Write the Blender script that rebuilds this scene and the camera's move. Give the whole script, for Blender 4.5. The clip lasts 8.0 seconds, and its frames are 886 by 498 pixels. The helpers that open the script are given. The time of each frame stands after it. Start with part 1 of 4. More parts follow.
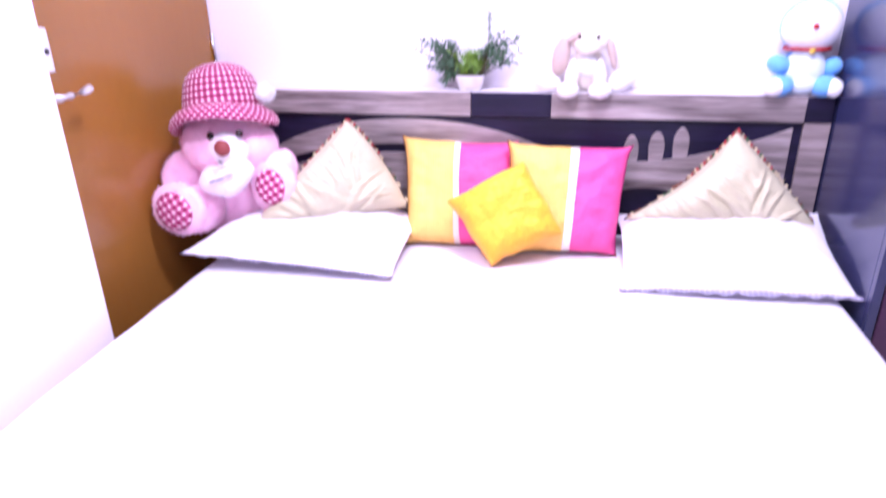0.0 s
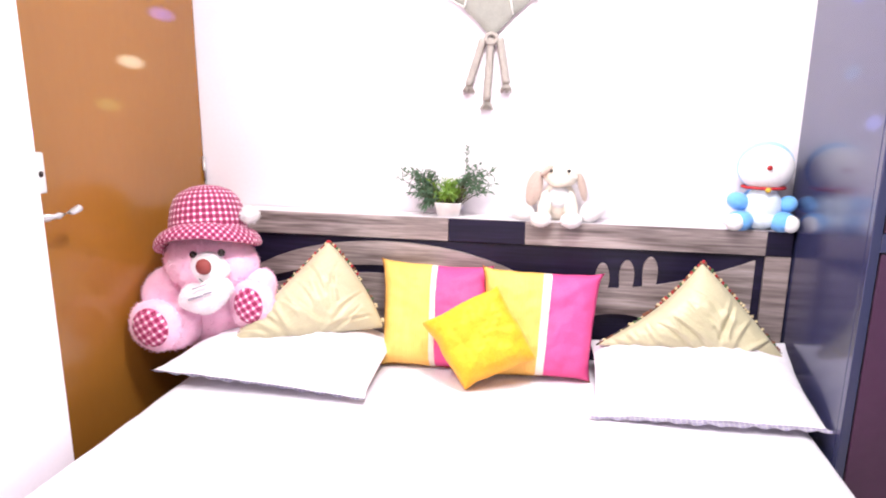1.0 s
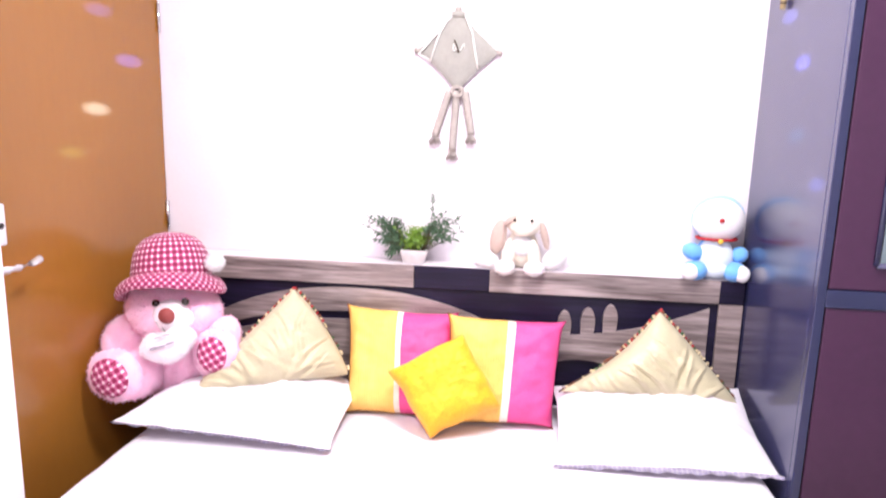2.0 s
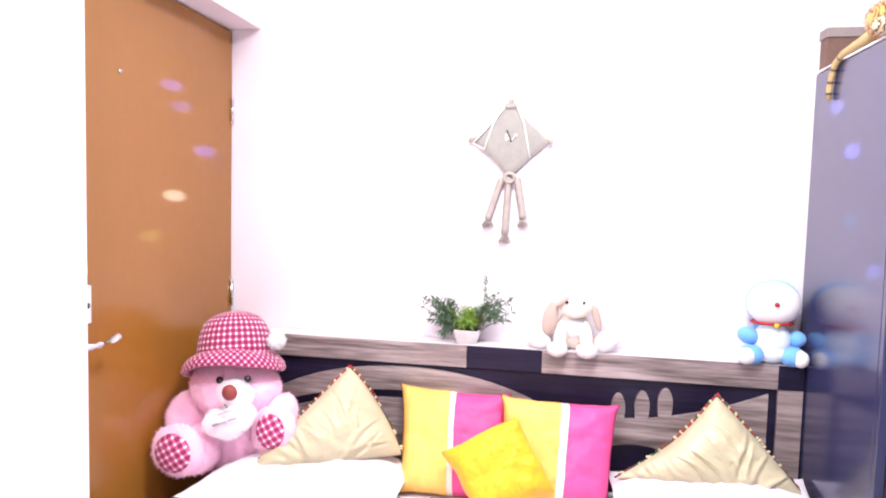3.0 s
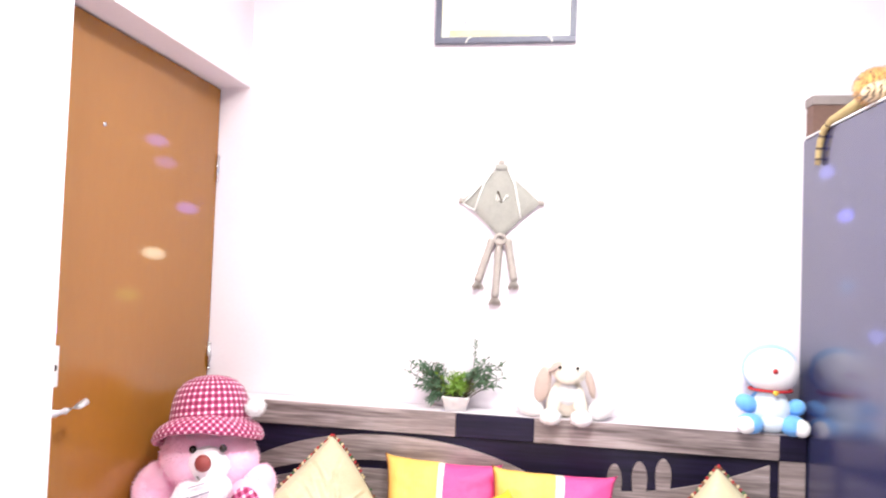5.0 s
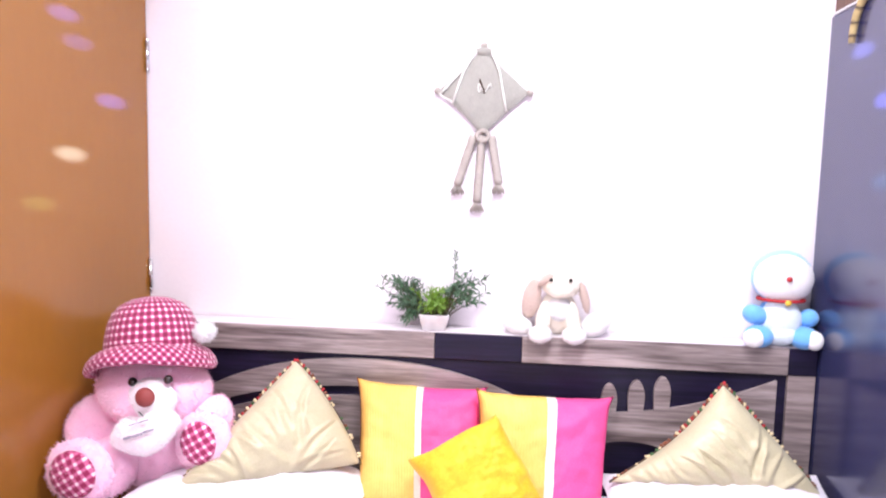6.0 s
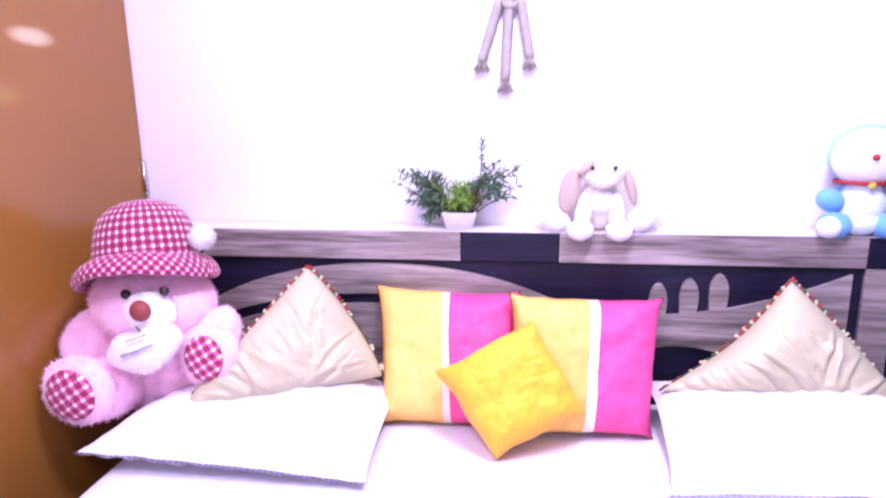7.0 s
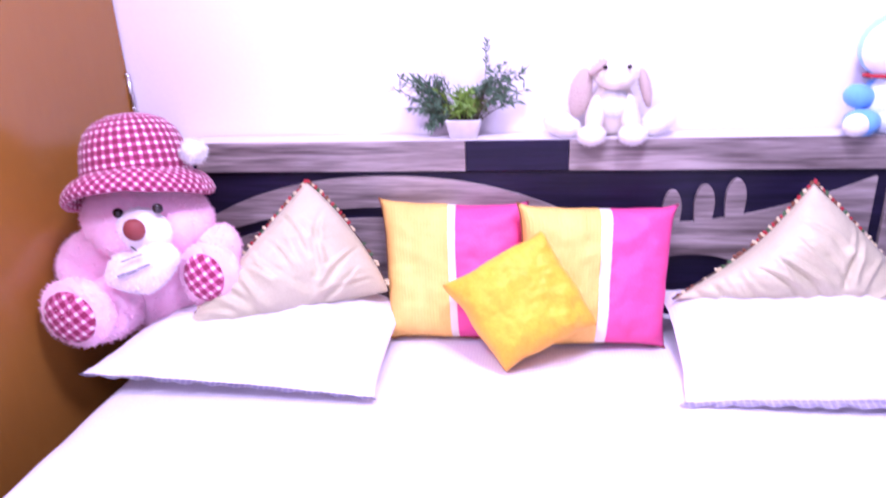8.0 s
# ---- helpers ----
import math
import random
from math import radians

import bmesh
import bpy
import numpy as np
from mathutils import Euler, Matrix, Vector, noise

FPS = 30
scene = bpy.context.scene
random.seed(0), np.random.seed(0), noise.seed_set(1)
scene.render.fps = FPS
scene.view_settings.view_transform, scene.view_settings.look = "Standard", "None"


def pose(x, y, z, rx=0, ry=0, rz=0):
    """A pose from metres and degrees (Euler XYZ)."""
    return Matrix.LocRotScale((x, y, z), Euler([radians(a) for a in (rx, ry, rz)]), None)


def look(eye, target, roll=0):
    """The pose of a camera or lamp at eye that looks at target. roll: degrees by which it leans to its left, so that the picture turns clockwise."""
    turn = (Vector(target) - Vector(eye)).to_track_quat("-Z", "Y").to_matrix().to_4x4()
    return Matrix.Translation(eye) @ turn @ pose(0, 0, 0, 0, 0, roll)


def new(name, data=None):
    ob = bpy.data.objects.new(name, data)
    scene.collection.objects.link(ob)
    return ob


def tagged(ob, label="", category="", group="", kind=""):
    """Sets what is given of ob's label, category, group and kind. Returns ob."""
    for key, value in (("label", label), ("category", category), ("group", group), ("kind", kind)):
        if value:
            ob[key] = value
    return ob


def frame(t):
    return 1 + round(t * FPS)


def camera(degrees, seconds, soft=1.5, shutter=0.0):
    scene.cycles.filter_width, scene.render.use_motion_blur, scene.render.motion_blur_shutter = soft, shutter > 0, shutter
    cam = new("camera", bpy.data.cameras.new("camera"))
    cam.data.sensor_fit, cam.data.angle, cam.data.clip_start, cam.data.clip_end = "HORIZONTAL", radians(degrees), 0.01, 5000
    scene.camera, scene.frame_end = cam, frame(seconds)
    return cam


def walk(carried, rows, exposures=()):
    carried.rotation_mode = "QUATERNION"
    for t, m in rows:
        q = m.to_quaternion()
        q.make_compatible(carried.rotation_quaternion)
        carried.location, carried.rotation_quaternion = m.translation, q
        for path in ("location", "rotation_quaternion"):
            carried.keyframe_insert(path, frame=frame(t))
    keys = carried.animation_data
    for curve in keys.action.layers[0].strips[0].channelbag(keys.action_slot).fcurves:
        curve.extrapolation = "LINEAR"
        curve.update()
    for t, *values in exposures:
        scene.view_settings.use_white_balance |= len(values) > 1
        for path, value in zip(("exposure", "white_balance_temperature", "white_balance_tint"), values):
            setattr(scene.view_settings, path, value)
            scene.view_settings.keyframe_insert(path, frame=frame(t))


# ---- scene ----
cam = camera(68.4, 8.0, soft=1.9, shutter=0.6)
PATH = [
    (0, (0.33, -2.3, 1.248), (-0.029, -0.491, 0.475), -1.1),
    (0.5, (0.331, -2.317, 1.273), (-0.017, -0.424, 0.727), -0.1),
    (1, (0.37, -2.321, 1.288), (0.033, -0.4, 0.844), 0.6),
    (1.2, (0.35, -2.322, 1.293), (0.087, -0.389, 0.853), 1.2),
    (2.3, (0.354, -2.361, 1.371), (0.132, -0.392, 1.1), 1.7),
    (2.5, (0.352, -2.379, 1.341), (0.07, -0.409, 1.141), 1.3),
    (3, (0.317, -2.405, 1.389), (-0.037, -0.441, 1.255), 1.5),
    (3.5, (0.331, -2.412, 1.379), (0.041, -0.434, 1.327), 1.6),
    (4, (0.343, -2.411, 1.41), (0.148, -0.421, 1.45), 1.8),
    (4.2, (0.34, -2.42, 1.391), (0.144, -0.432, 1.496), 2.1),
    (5.3, (0.235, -2.283, 1.375), (-0.081, -0.308, 1.38), 1.9),
    (5.5, (0.215, -2.226, 1.374), (-0.065, -0.247, 1.292), 1.6),
    (6, (0.2, -2.07, 1.326), (0.017, -0.087, 1.144), 1.4),
    (6.5, (0.171, -1.928, 1.29), (-0.028, 0.037, 0.975), 0.1),
    (7, (0.178, -1.848, 1.249), (-0.074, 0.083, 0.794), -0.7),
    (7.5, (0.142, -1.812, 1.219), (-0.139, 0.09, 0.671), -1.3),
    (8, (0.166, -1.791, 1.21), (-0.094, 0.068, 0.521), -2.2),
]
EXPOSURES = [(0.0, 0.14, 5350, 39), (0.5, 0.10, 5850, 23), (1.0, 0.12, 6400, 12), (2.5, 0.12, 6250, 20), (4.2, 0.12, 6450, 8), (5.5, 0.08, 6300, 11), (6.0, 0.02, 6050, 17), (6.5, 0.0, 5850, 22), (7.0, 0.0, 5350, 46), (8.0, -0.05, 5250, 56)]
walk(cam, [(t, look(eye, target, roll)) for t, eye, target, roll in PATH], EXPOSURES)

# ---- world and light ----
world = bpy.data.worlds.new("world")
scene.world = world
world.use_nodes = True
world.node_tree.nodes["Background"].inputs[0].default_value = (0.9, 0.92, 1.0, 1)
world.node_tree.nodes["Background"].inputs[1].default_value = 0.3


def area_lamp(name, m, sx, sy, watts, colour):
    data = bpy.data.lights.new(name, "AREA")
    data.shape, data.size, data.size_y, data.energy, data.color = "RECTANGLE", sx, sy, watts, colour
    ob = new(name, data)
    ob.matrix_world = m
    return ob


LAMPS = [(0.45, -1.20, 54.0), (-0.35, -2.15, 46.0)]
for lx, ly, watts in LAMPS:
    area_lamp("lamp", pose(lx, ly, 2.70), 0.42, 0.42, watts, (1.0, 0.97, 0.95))


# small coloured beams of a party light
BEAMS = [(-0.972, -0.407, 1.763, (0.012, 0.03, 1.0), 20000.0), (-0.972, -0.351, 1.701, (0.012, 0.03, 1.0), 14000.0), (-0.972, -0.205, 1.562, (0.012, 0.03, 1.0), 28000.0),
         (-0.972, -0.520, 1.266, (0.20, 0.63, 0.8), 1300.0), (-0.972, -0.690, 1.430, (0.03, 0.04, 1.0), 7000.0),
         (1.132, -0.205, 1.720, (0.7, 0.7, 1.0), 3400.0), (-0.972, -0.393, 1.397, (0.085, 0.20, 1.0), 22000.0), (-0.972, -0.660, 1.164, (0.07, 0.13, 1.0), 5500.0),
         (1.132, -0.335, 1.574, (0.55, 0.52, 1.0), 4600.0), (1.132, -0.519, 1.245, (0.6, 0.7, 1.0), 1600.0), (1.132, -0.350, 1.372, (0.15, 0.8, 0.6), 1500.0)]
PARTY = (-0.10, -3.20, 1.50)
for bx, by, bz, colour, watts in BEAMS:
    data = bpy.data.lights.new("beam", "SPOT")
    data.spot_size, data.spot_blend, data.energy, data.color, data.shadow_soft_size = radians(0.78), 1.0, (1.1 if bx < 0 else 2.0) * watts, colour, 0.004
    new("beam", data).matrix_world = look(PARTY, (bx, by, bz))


# ---- materials ----
def nodes_of(name):
    m = bpy.data.materials.new(name)
    m.use_nodes = True
    nt = m.node_tree
    return m, nt, nt.nodes["Principled BSDF"], lambda kind: nt.nodes.new("ShaderNode" + kind)


def rgba(c):
    return (*c, 1.0)


def surface(name, base, other=None, rough=0.6, scale=6.0, fine=60.0, bump=0.15, depth=0.004, metal=0.0, sheen=0.0, coat=0.0, stretch=(1, 1, 1), amount=0.5, spec=0.5, rough_var=0.1, soft_light=0.0, ribs=0.0):
    """Paint, cloth or wood: two colours mixed by a broad and a fine noise, with relief from the fine one."""
    m, nt, bsdf, add = nodes_of(name)
    other = other or tuple(c * 0.86 for c in base)
    tc, mp = add("TexCoord"), add("Mapping")
    mp.inputs["Scale"].default_value = stretch
    nt.links.new(tc.outputs["Object"], mp.inputs["Vector"])
    broad, grain = add("TexNoise"), add("TexNoise")
    broad.inputs["Scale"].default_value, grain.inputs["Scale"].default_value = scale, fine
    broad.inputs["Detail"].default_value, grain.inputs["Detail"].default_value = 4.0, 5.0
    for n in (broad, grain):
        nt.links.new(mp.outputs[0], n.inputs["Vector"])
    mix = add("Math")
    mix.operation = "MULTIPLY_ADD"
    nt.links.new(grain.outputs[0], mix.inputs[0])
    mix.inputs[1].default_value = 0.5
    half = add("Math")
    half.operation = "MULTIPLY"
    half.inputs[1].default_value = 0.5
    nt.links.new(broad.outputs[0], half.inputs[0])
    nt.links.new(half.outputs[0], mix.inputs[2])
    ramp = add("ValToRGB")
    ramp.color_ramp.elements[0].position, ramp.color_ramp.elements[1].position = 0.5 - amount * 0.3, 0.5 + amount * 0.3
    ramp.color_ramp.elements[0].color, ramp.color_ramp.elements[1].color = rgba(other), rgba(base)
    nt.links.new(mix.outputs[0], ramp.inputs[0])
    nt.links.new(ramp.outputs[0], bsdf.inputs["Base Color"])
    rr = add("MapRange")
    rr.inputs["To Min"].default_value, rr.inputs["To Max"].default_value = max(0.02, rough - rough_var), min(1.0, rough + rough_var)
    nt.links.new(broad.outputs[0], rr.inputs["Value"])
    nt.links.new(rr.outputs[0], bsdf.inputs["Roughness"])
    if bump:
        bp = add("Bump")
        bp.inputs["Strength"].default_value, bp.inputs["Distance"].default_value = bump, depth
        nt.links.new(grain.outputs[0], bp.inputs["Height"])
        nt.links.new(bp.outputs[0], bsdf.inputs["Normal"])
    bsdf.inputs["Metallic"].default_value = metal
    bsdf.inputs["Sheen Weight"].default_value = sheen
    bsdf.inputs["Coat Weight"].default_value = coat
    bsdf.inputs["Coat Roughness"].default_value = 0.18
    bsdf.inputs["Specular IOR Level"].default_value = spec
    if soft_light:
        bsdf.inputs["Subsurface Weight"].default_value = soft_light
        bsdf.inputs["Subsurface Radius"].default_value = (1.0, 0.7, 0.8)
        bsdf.inputs["Subsurface Scale"].default_value = 0.02
    if ribs:
        uvs, wave, rb = add("TexCoord"), add("TexWave"), add("Bump")
        wave.inputs["Scale"].default_value, wave.inputs["Distortion"].default_value = ribs, 1.2
        nt.links.new(uvs.outputs["UV"], wave.inputs["Vector"])
        rb.inputs["Strength"].default_value, rb.inputs["Distance"].default_value = 0.25, 0.004
        nt.links.new(wave.outputs[0], rb.inputs["Height"])
        nt.links.new(rb.outputs[0], bsdf.inputs["Normal"])
    return m


def checked(name, pale, middle, deep, period, use_uv=True, rough=0.85, axes=("X", "Z"), turn=0.0):
    """Gingham cloth: two crossing sets of stripes, on UV metres or on the object's own x and z."""
    m, nt, bsdf, add = nodes_of(name)
    tc, sep = add("TexCoord"), add("SeparateXYZ")
    spin = add("Mapping")
    spin.inputs["Rotation"].default_value = (0, 0, radians(turn)) if use_uv else (0, radians(turn), 0)
    nt.links.new(tc.outputs["UV" if use_uv else "Object"], spin.inputs["Vector"])
    nt.links.new(spin.outputs[0], sep.inputs[0])
    flags = []
    for axis in ("X", "Y") if use_uv else axes:
        scale, fract, step = add("Math"), add("Math"), add("Math")
        scale.operation, fract.operation, step.operation = "MULTIPLY", "FRACT", "GREATER_THAN"
        scale.inputs[1].default_value, step.inputs[1].default_value = 1.0 / period, 0.38
        nt.links.new(sep.outputs[axis], scale.inputs[0])
        nt.links.new(scale.outputs[0], fract.inputs[0])
        nt.links.new(fract.outputs[0], step.inputs[0])
        flags.append(step)
    total, ramp = add("Math"), add("ValToRGB")
    total.operation = "MULTIPLY_ADD"
    total.inputs[1].default_value = 0.5
    halfway = add("Math")
    halfway.operation = "MULTIPLY"
    halfway.inputs[1].default_value = 0.5
    nt.links.new(flags[0].outputs[0], total.inputs[0])
    nt.links.new(flags[1].outputs[0], halfway.inputs[0])
    nt.links.new(halfway.outputs[0], total.inputs[2])
    ramp.color_ramp.interpolation = "CONSTANT"
    els = ramp.color_ramp.elements
    els[0].position, els[0].color = 0.0, rgba(pale)
    els[1].position, els[1].color = 0.25, rgba(middle)
    third = els.new(0.75)
    third.color = rgba(deep)
    nt.links.new(total.outputs[0], ramp.inputs[0])
    noise_tex, tone = add("TexNoise"), add("MixRGB")
    noise_tex.inputs["Scale"].default_value = 260.0
    nt.links.new(tc.outputs["Object"], noise_tex.inputs["Vector"])
    tone.blend_type = "MULTIPLY"
    tone.inputs[0].default_value = 0.25
    nt.links.new(ramp.outputs[0], tone.inputs[1])
    nt.links.new(noise_tex.outputs[0], tone.inputs[2])
    nt.links.new(tone.outputs[0], bsdf.inputs["Base Color"])
    bp = add("Bump")
    bp.inputs["Strength"].default_value, bp.inputs["Distance"].default_value = 0.3, 0.002
    nt.links.new(noise_tex.outputs[0], bp.inputs["Height"])
    nt.links.new(bp.outputs[0], bsdf.inputs["Normal"])
    bsdf.inputs["Roughness"].default_value = rough
    bsdf.inputs["Sheen Weight"].default_value = 0.2
    return m


def grained(name, dark, light, along="X", rough=0.45, spec=0.5):
    """Wood laminate with streaks along one axis."""
    m, nt, bsdf, add = nodes_of(name)
    tc, mp, n1, n2, ramp = add("TexCoord"), add("Mapping"), add("TexNoise"), add("TexNoise"), add("ValToRGB")
    mp.inputs["Scale"].default_value = (1.6, 20.0, 26.0) if along == "X" else (26.0, 20.0, 1.6)
    nt.links.new(tc.outputs["Object"], mp.inputs["Vector"])
    n1.inputs["Scale"].default_value, n2.inputs["Scale"].default_value = 1.3, 5.0
    n1.inputs["Detail"].default_value, n2.inputs["Detail"].default_value = 6.0, 8.0
    n1.inputs["Distortion"].default_value = 0.6
    for n in (n1, n2):
        nt.links.new(mp.outputs[0], n.inputs["Vector"])
    blend = add("MixRGB")
    blend.inputs[0].default_value = 0.4
    nt.links.new(n1.outputs[0], blend.inputs[1])
    nt.links.new(n2.outputs[0], blend.inputs[2])
    els = ramp.color_ramp.elements
    els[0].position, els[0].color = 0.36, rgba(dark)
    els[1].position, els[1].color = 0.66, rgba(light)
    mid = els.new(0.5)
    mid.color = rgba(tuple(0.62 * a + 0.38 * b for a, b in zip(dark, light)))
    nt.links.new(blend.outputs[0], ramp.inputs[0])
    nt.links.new(ramp.outputs[0], bsdf.inputs["Base Color"])
    bsdf.inputs["Roughness"].default_value = rough
    bsdf.inputs["Specular IOR Level"].default_value = spec
    bp = add("Bump")
    bp.inputs["Strength"].default_value, bp.inputs["Distance"].default_value = 0.12, 0.002
    nt.links.new(n2.outputs[0], bp.inputs["Height"])
    nt.links.new(bp.outputs[0], bsdf.inputs["Normal"])
    return m


def striped(name, ground, stripe, scale=9.0):
    """Plush with dark, wavering tiger stripes."""
    m, nt, bsdf, add = nodes_of(name)
    tc, wave, ramp = add("TexCoord"), add("TexWave"), add("ValToRGB")
    wave.inputs["Scale"].default_value, wave.inputs["Distortion"].default_value = scale, 7.0
    wave.inputs["Detail Scale"].default_value, wave.inputs["Detail"].default_value = 1.8, 2.0
    nt.links.new(tc.outputs["Object"], wave.inputs["Vector"])
    els = ramp.color_ramp.elements
    els[0].position, els[0].color = 0.20, rgba(stripe)
    els[1].position, els[1].color = 0.34, rgba(ground)
    nt.links.new(wave.outputs[0], ramp.inputs[0])
    nt.links.new(ramp.outputs[0], bsdf.inputs["Base Color"])
    bsdf.inputs["Roughness"].default_value = 0.9
    bsdf.inputs["Sheen Weight"].default_value = 0.3
    return m


WALL = surface("wall_paint", (0.83, 0.775, 0.815), (0.80, 0.74, 0.785), rough=0.7, scale=2.0, fine=90, bump=0.08, depth=0.002)
SAGE = surface("grey_blue_paint", (0.21, 0.265, 0.30), (0.18, 0.23, 0.265), rough=0.7, scale=2.0, fine=90, bump=0.08, depth=0.002)
CEIL = surface("ceiling_paint", (0.82, 0.81, 0.80), rough=0.8, scale=3, fine=80, bump=0.05)
TILE = surface("floor_tile", (0.42, 0.38, 0.34), (0.30, 0.27, 0.24), rough=0.25, scale=3, fine=40, bump=0.02)
GROUT = surface("floor_grout", (0.20, 0.18, 0.16), rough=0.9)
DOOR = surface("door_laminate", (0.320, 0.134, 0.021), (0.282, 0.114, 0.017), spec=0.5, rough=0.22, scale=1.2, fine=14, stretch=(1, 3, 0.8), bump=0, amount=1.3, rough_var=0.06)
DARK_WOOD = grained("wenge_laminate", (0.006, 0.005, 0.014), (0.0175, 0.0125, 0.040), rough=0.4, spec=0.25)
GREY_WOOD = grained("grey_oak_laminate", (0.105, 0.078, 0.074), (0.46, 0.385, 0.37), rough=0.42)
GREY_WOOD_UP = grained("grey_oak_upright", (0.125, 0.094, 0.090), (0.38, 0.31, 0.295), rough=0.42)
PALE_TOP = surface("pale_laminate", (0.74, 0.69, 0.72), (0.70, 0.65, 0.68), rough=0.35, scale=5, fine=60, bump=0.03)
STEEL_BLUE = surface("blue_grey_steel", (0.029, 0.032, 0.088), (0.027, 0.0295, 0.082), rough=0.20, scale=2.5, fine=5, bump=0.10, depth=0.004, coat=0.15, rough_var=0.03, spec=1.0)
MAROON = surface("maroon_steel", (0.074, 0.027, 0.064), (0.063, 0.023, 0.055), rough=0.3, rough_var=0.02, scale=3, fine=30, bump=0, coat=0.15)
SHEET = checked("sheet_cotton", (0.87, 0.84, 0.875), (0.84, 0.80, 0.86), (0.80, 0.75, 0.84), 0.008, use_uv=False, axes=("X", "Y"))
PILLOW = checked("pillow_cotton", (0.91, 0.88, 0.91), (0.885, 0.845, 0.90), (0.85, 0.80, 0.88), 0.012)
HEM = checked("hem_cotton", (0.86, 0.83, 0.89), (0.76, 0.70, 0.85), (0.60, 0.53, 0.75), 0.014, use_uv=False, axes=("X", "Y"))
GOLD = surface("champagne_satin", (0.535, 0.487, 0.32), (0.465, 0.42, 0.268), rough=0.44, scale=9, fine=220, bump=0.1, depth=0.001, sheen=0.15)
YELLOW = surface("yellow_cotton", (0.90, 0.56, 0.145), (0.88, 0.49, 0.10), rough=0.7, scale=10, fine=240, bump=0.25, depth=0.001, stretch=(3, 1, 0.4), ribs=14.0)
PINK = surface("magenta_cotton", (0.82, 0.092, 0.305), (0.76, 0.068, 0.25), rough=0.65, scale=8, fine=240, bump=0.2, depth=0.001)
BAND = surface("white_ribbon", (0.86, 0.78, 0.66), rough=0.7, scale=20, fine=200, bump=0.2)
AMBER = surface("amber_velvet", (0.95, 0.54, 0.020), (0.92, 0.35, 0.0), rough=0.65, scale=17, fine=150, bump=0.22, depth=0.002, sheen=0.1, amount=0.8)
FUR = surface("pink_plush", (1.0, 0.605, 0.765), (1.0, 0.565, 0.735), soft_light=0.8, rough=0.95, scale=14, fine=180, bump=0.2, depth=0.004, sheen=0.4)
FUR_PALE = surface("pale_plush", (0.94, 0.85, 0.88), (0.91, 0.79, 0.84), soft_light=0.35, rough=0.95, scale=14, fine=180, bump=0.6, depth=0.005, sheen=0.35)
GINGHAM = checked("gingham_cloth", (0.95, 0.72, 0.82), (0.47, 0.070, 0.19), (0.22, 0.008, 0.056), 0.0225)
GINGHAM_BRIM = checked("gingham_bias_cloth", (0.93, 0.66, 0.77), (0.50, 0.075, 0.205), (0.24, 0.010, 0.062), 0.0185, turn=45.0)
GINGHAM_PAD = checked("gingham_pad", (0.95, 0.72, 0.81), (0.62, 0.13, 0.29), (0.31, 0.012, 0.080), 0.0225, use_uv=False, turn=32.0)
NOSE = surface("brown_felt", (0.26, 0.045, 0.04), rough=0.6, scale=30, fine=200, bump=0.2)
EYE_BLACK = surface("black_bead", (0.02, 0.012, 0.012), rough=0.15, bump=0)
INK = surface("grey_stitching", (0.33, 0.30, 0.38), rough=0.8)
CREAM = surface("cream_plush", (0.85, 0.79, 0.69), (0.79, 0.71, 0.60), rough=0.95, scale=20, fine=200, bump=0.6, depth=0.004, sheen=0.3)
WHITE_PLUSH = surface("white_plush", (0.84, 0.83, 0.83), rough=0.95, scale=20, fine=200, bump=0.5, depth=0.003, sheen=0.3)
TAN_PLUSH = surface("tan_plush", (0.54, 0.42, 0.36), (0.46, 0.35, 0.30), rough=0.95, scale=20, fine=200, bump=0.5, depth=0.003, sheen=0.3)
BLUE_PLUSH = surface("blue_plush", (0.15, 0.41, 0.80), (0.12, 0.36, 0.74), rough=0.9, scale=20, fine=200, bump=0.5, depth=0.003, sheen=0.3)
PALE_BLUE = surface("pale_blue_plush", (0.34, 0.60, 0.86), rough=0.9, scale=20, fine=200, bump=0.4, depth=0.003, sheen=0.3)
ICE_PLUSH = surface("ice_plush", (0.70, 0.80, 0.87), rough=0.9, scale=20, fine=200, bump=0.4, depth=0.003, sheen=0.3)
RED = surface("red_felt", (0.42, 0.015, 0.02), rough=0.7)
YELLOW_FELT = surface("yellow_felt", (0.75, 0.50, 0.05), rough=0.6)
TIGER = striped("tiger_plush", (0.54, 0.29, 0.085), (0.085, 0.045, 0.02), 34.0)
TIGER_PALE = striped("pale_tiger_plush", (0.62, 0.48, 0.30), (0.085, 0.055, 0.03), 30.0)
TIGER_PLAIN = surface("orange_plush", (0.44, 0.20, 0.085), (0.32, 0.14, 0.06), rough=0.95, scale=25, fine=160, bump=0.5)
TAIL = surface("tawny_plush", (0.48, 0.38, 0.19), (0.38, 0.28, 0.12), rough=0.95, scale=25, fine=160, bump=0.5)
MUZZLE = surface("muzzle_plush", (0.40, 0.24, 0.15), (0.34, 0.19, 0.11), rough=0.95, scale=25, fine=160, bump=0.5)
CERAMIC = surface("white_ceramic", (0.84, 0.83, 0.82), rough=0.3, scale=10, fine=40, bump=0.02)
LEAF_DARK = surface("dark_leaf", (0.10, 0.19, 0.10), (0.045, 0.105, 0.055), rough=0.5, scale=30, fine=90, bump=0.1)
LEAF_LIGHT = surface("light_leaf", (0.20, 0.34, 0.035), (0.11, 0.24, 0.025), rough=0.5, scale=30, fine=90, bump=0.1)
STEM = surface("brown_stem", (0.07, 0.055, 0.025), rough=0.8)
SOIL = surface("potting_moss", (0.05, 0.06, 0.02), rough=0.95, scale=40, fine=160, bump=0.8)
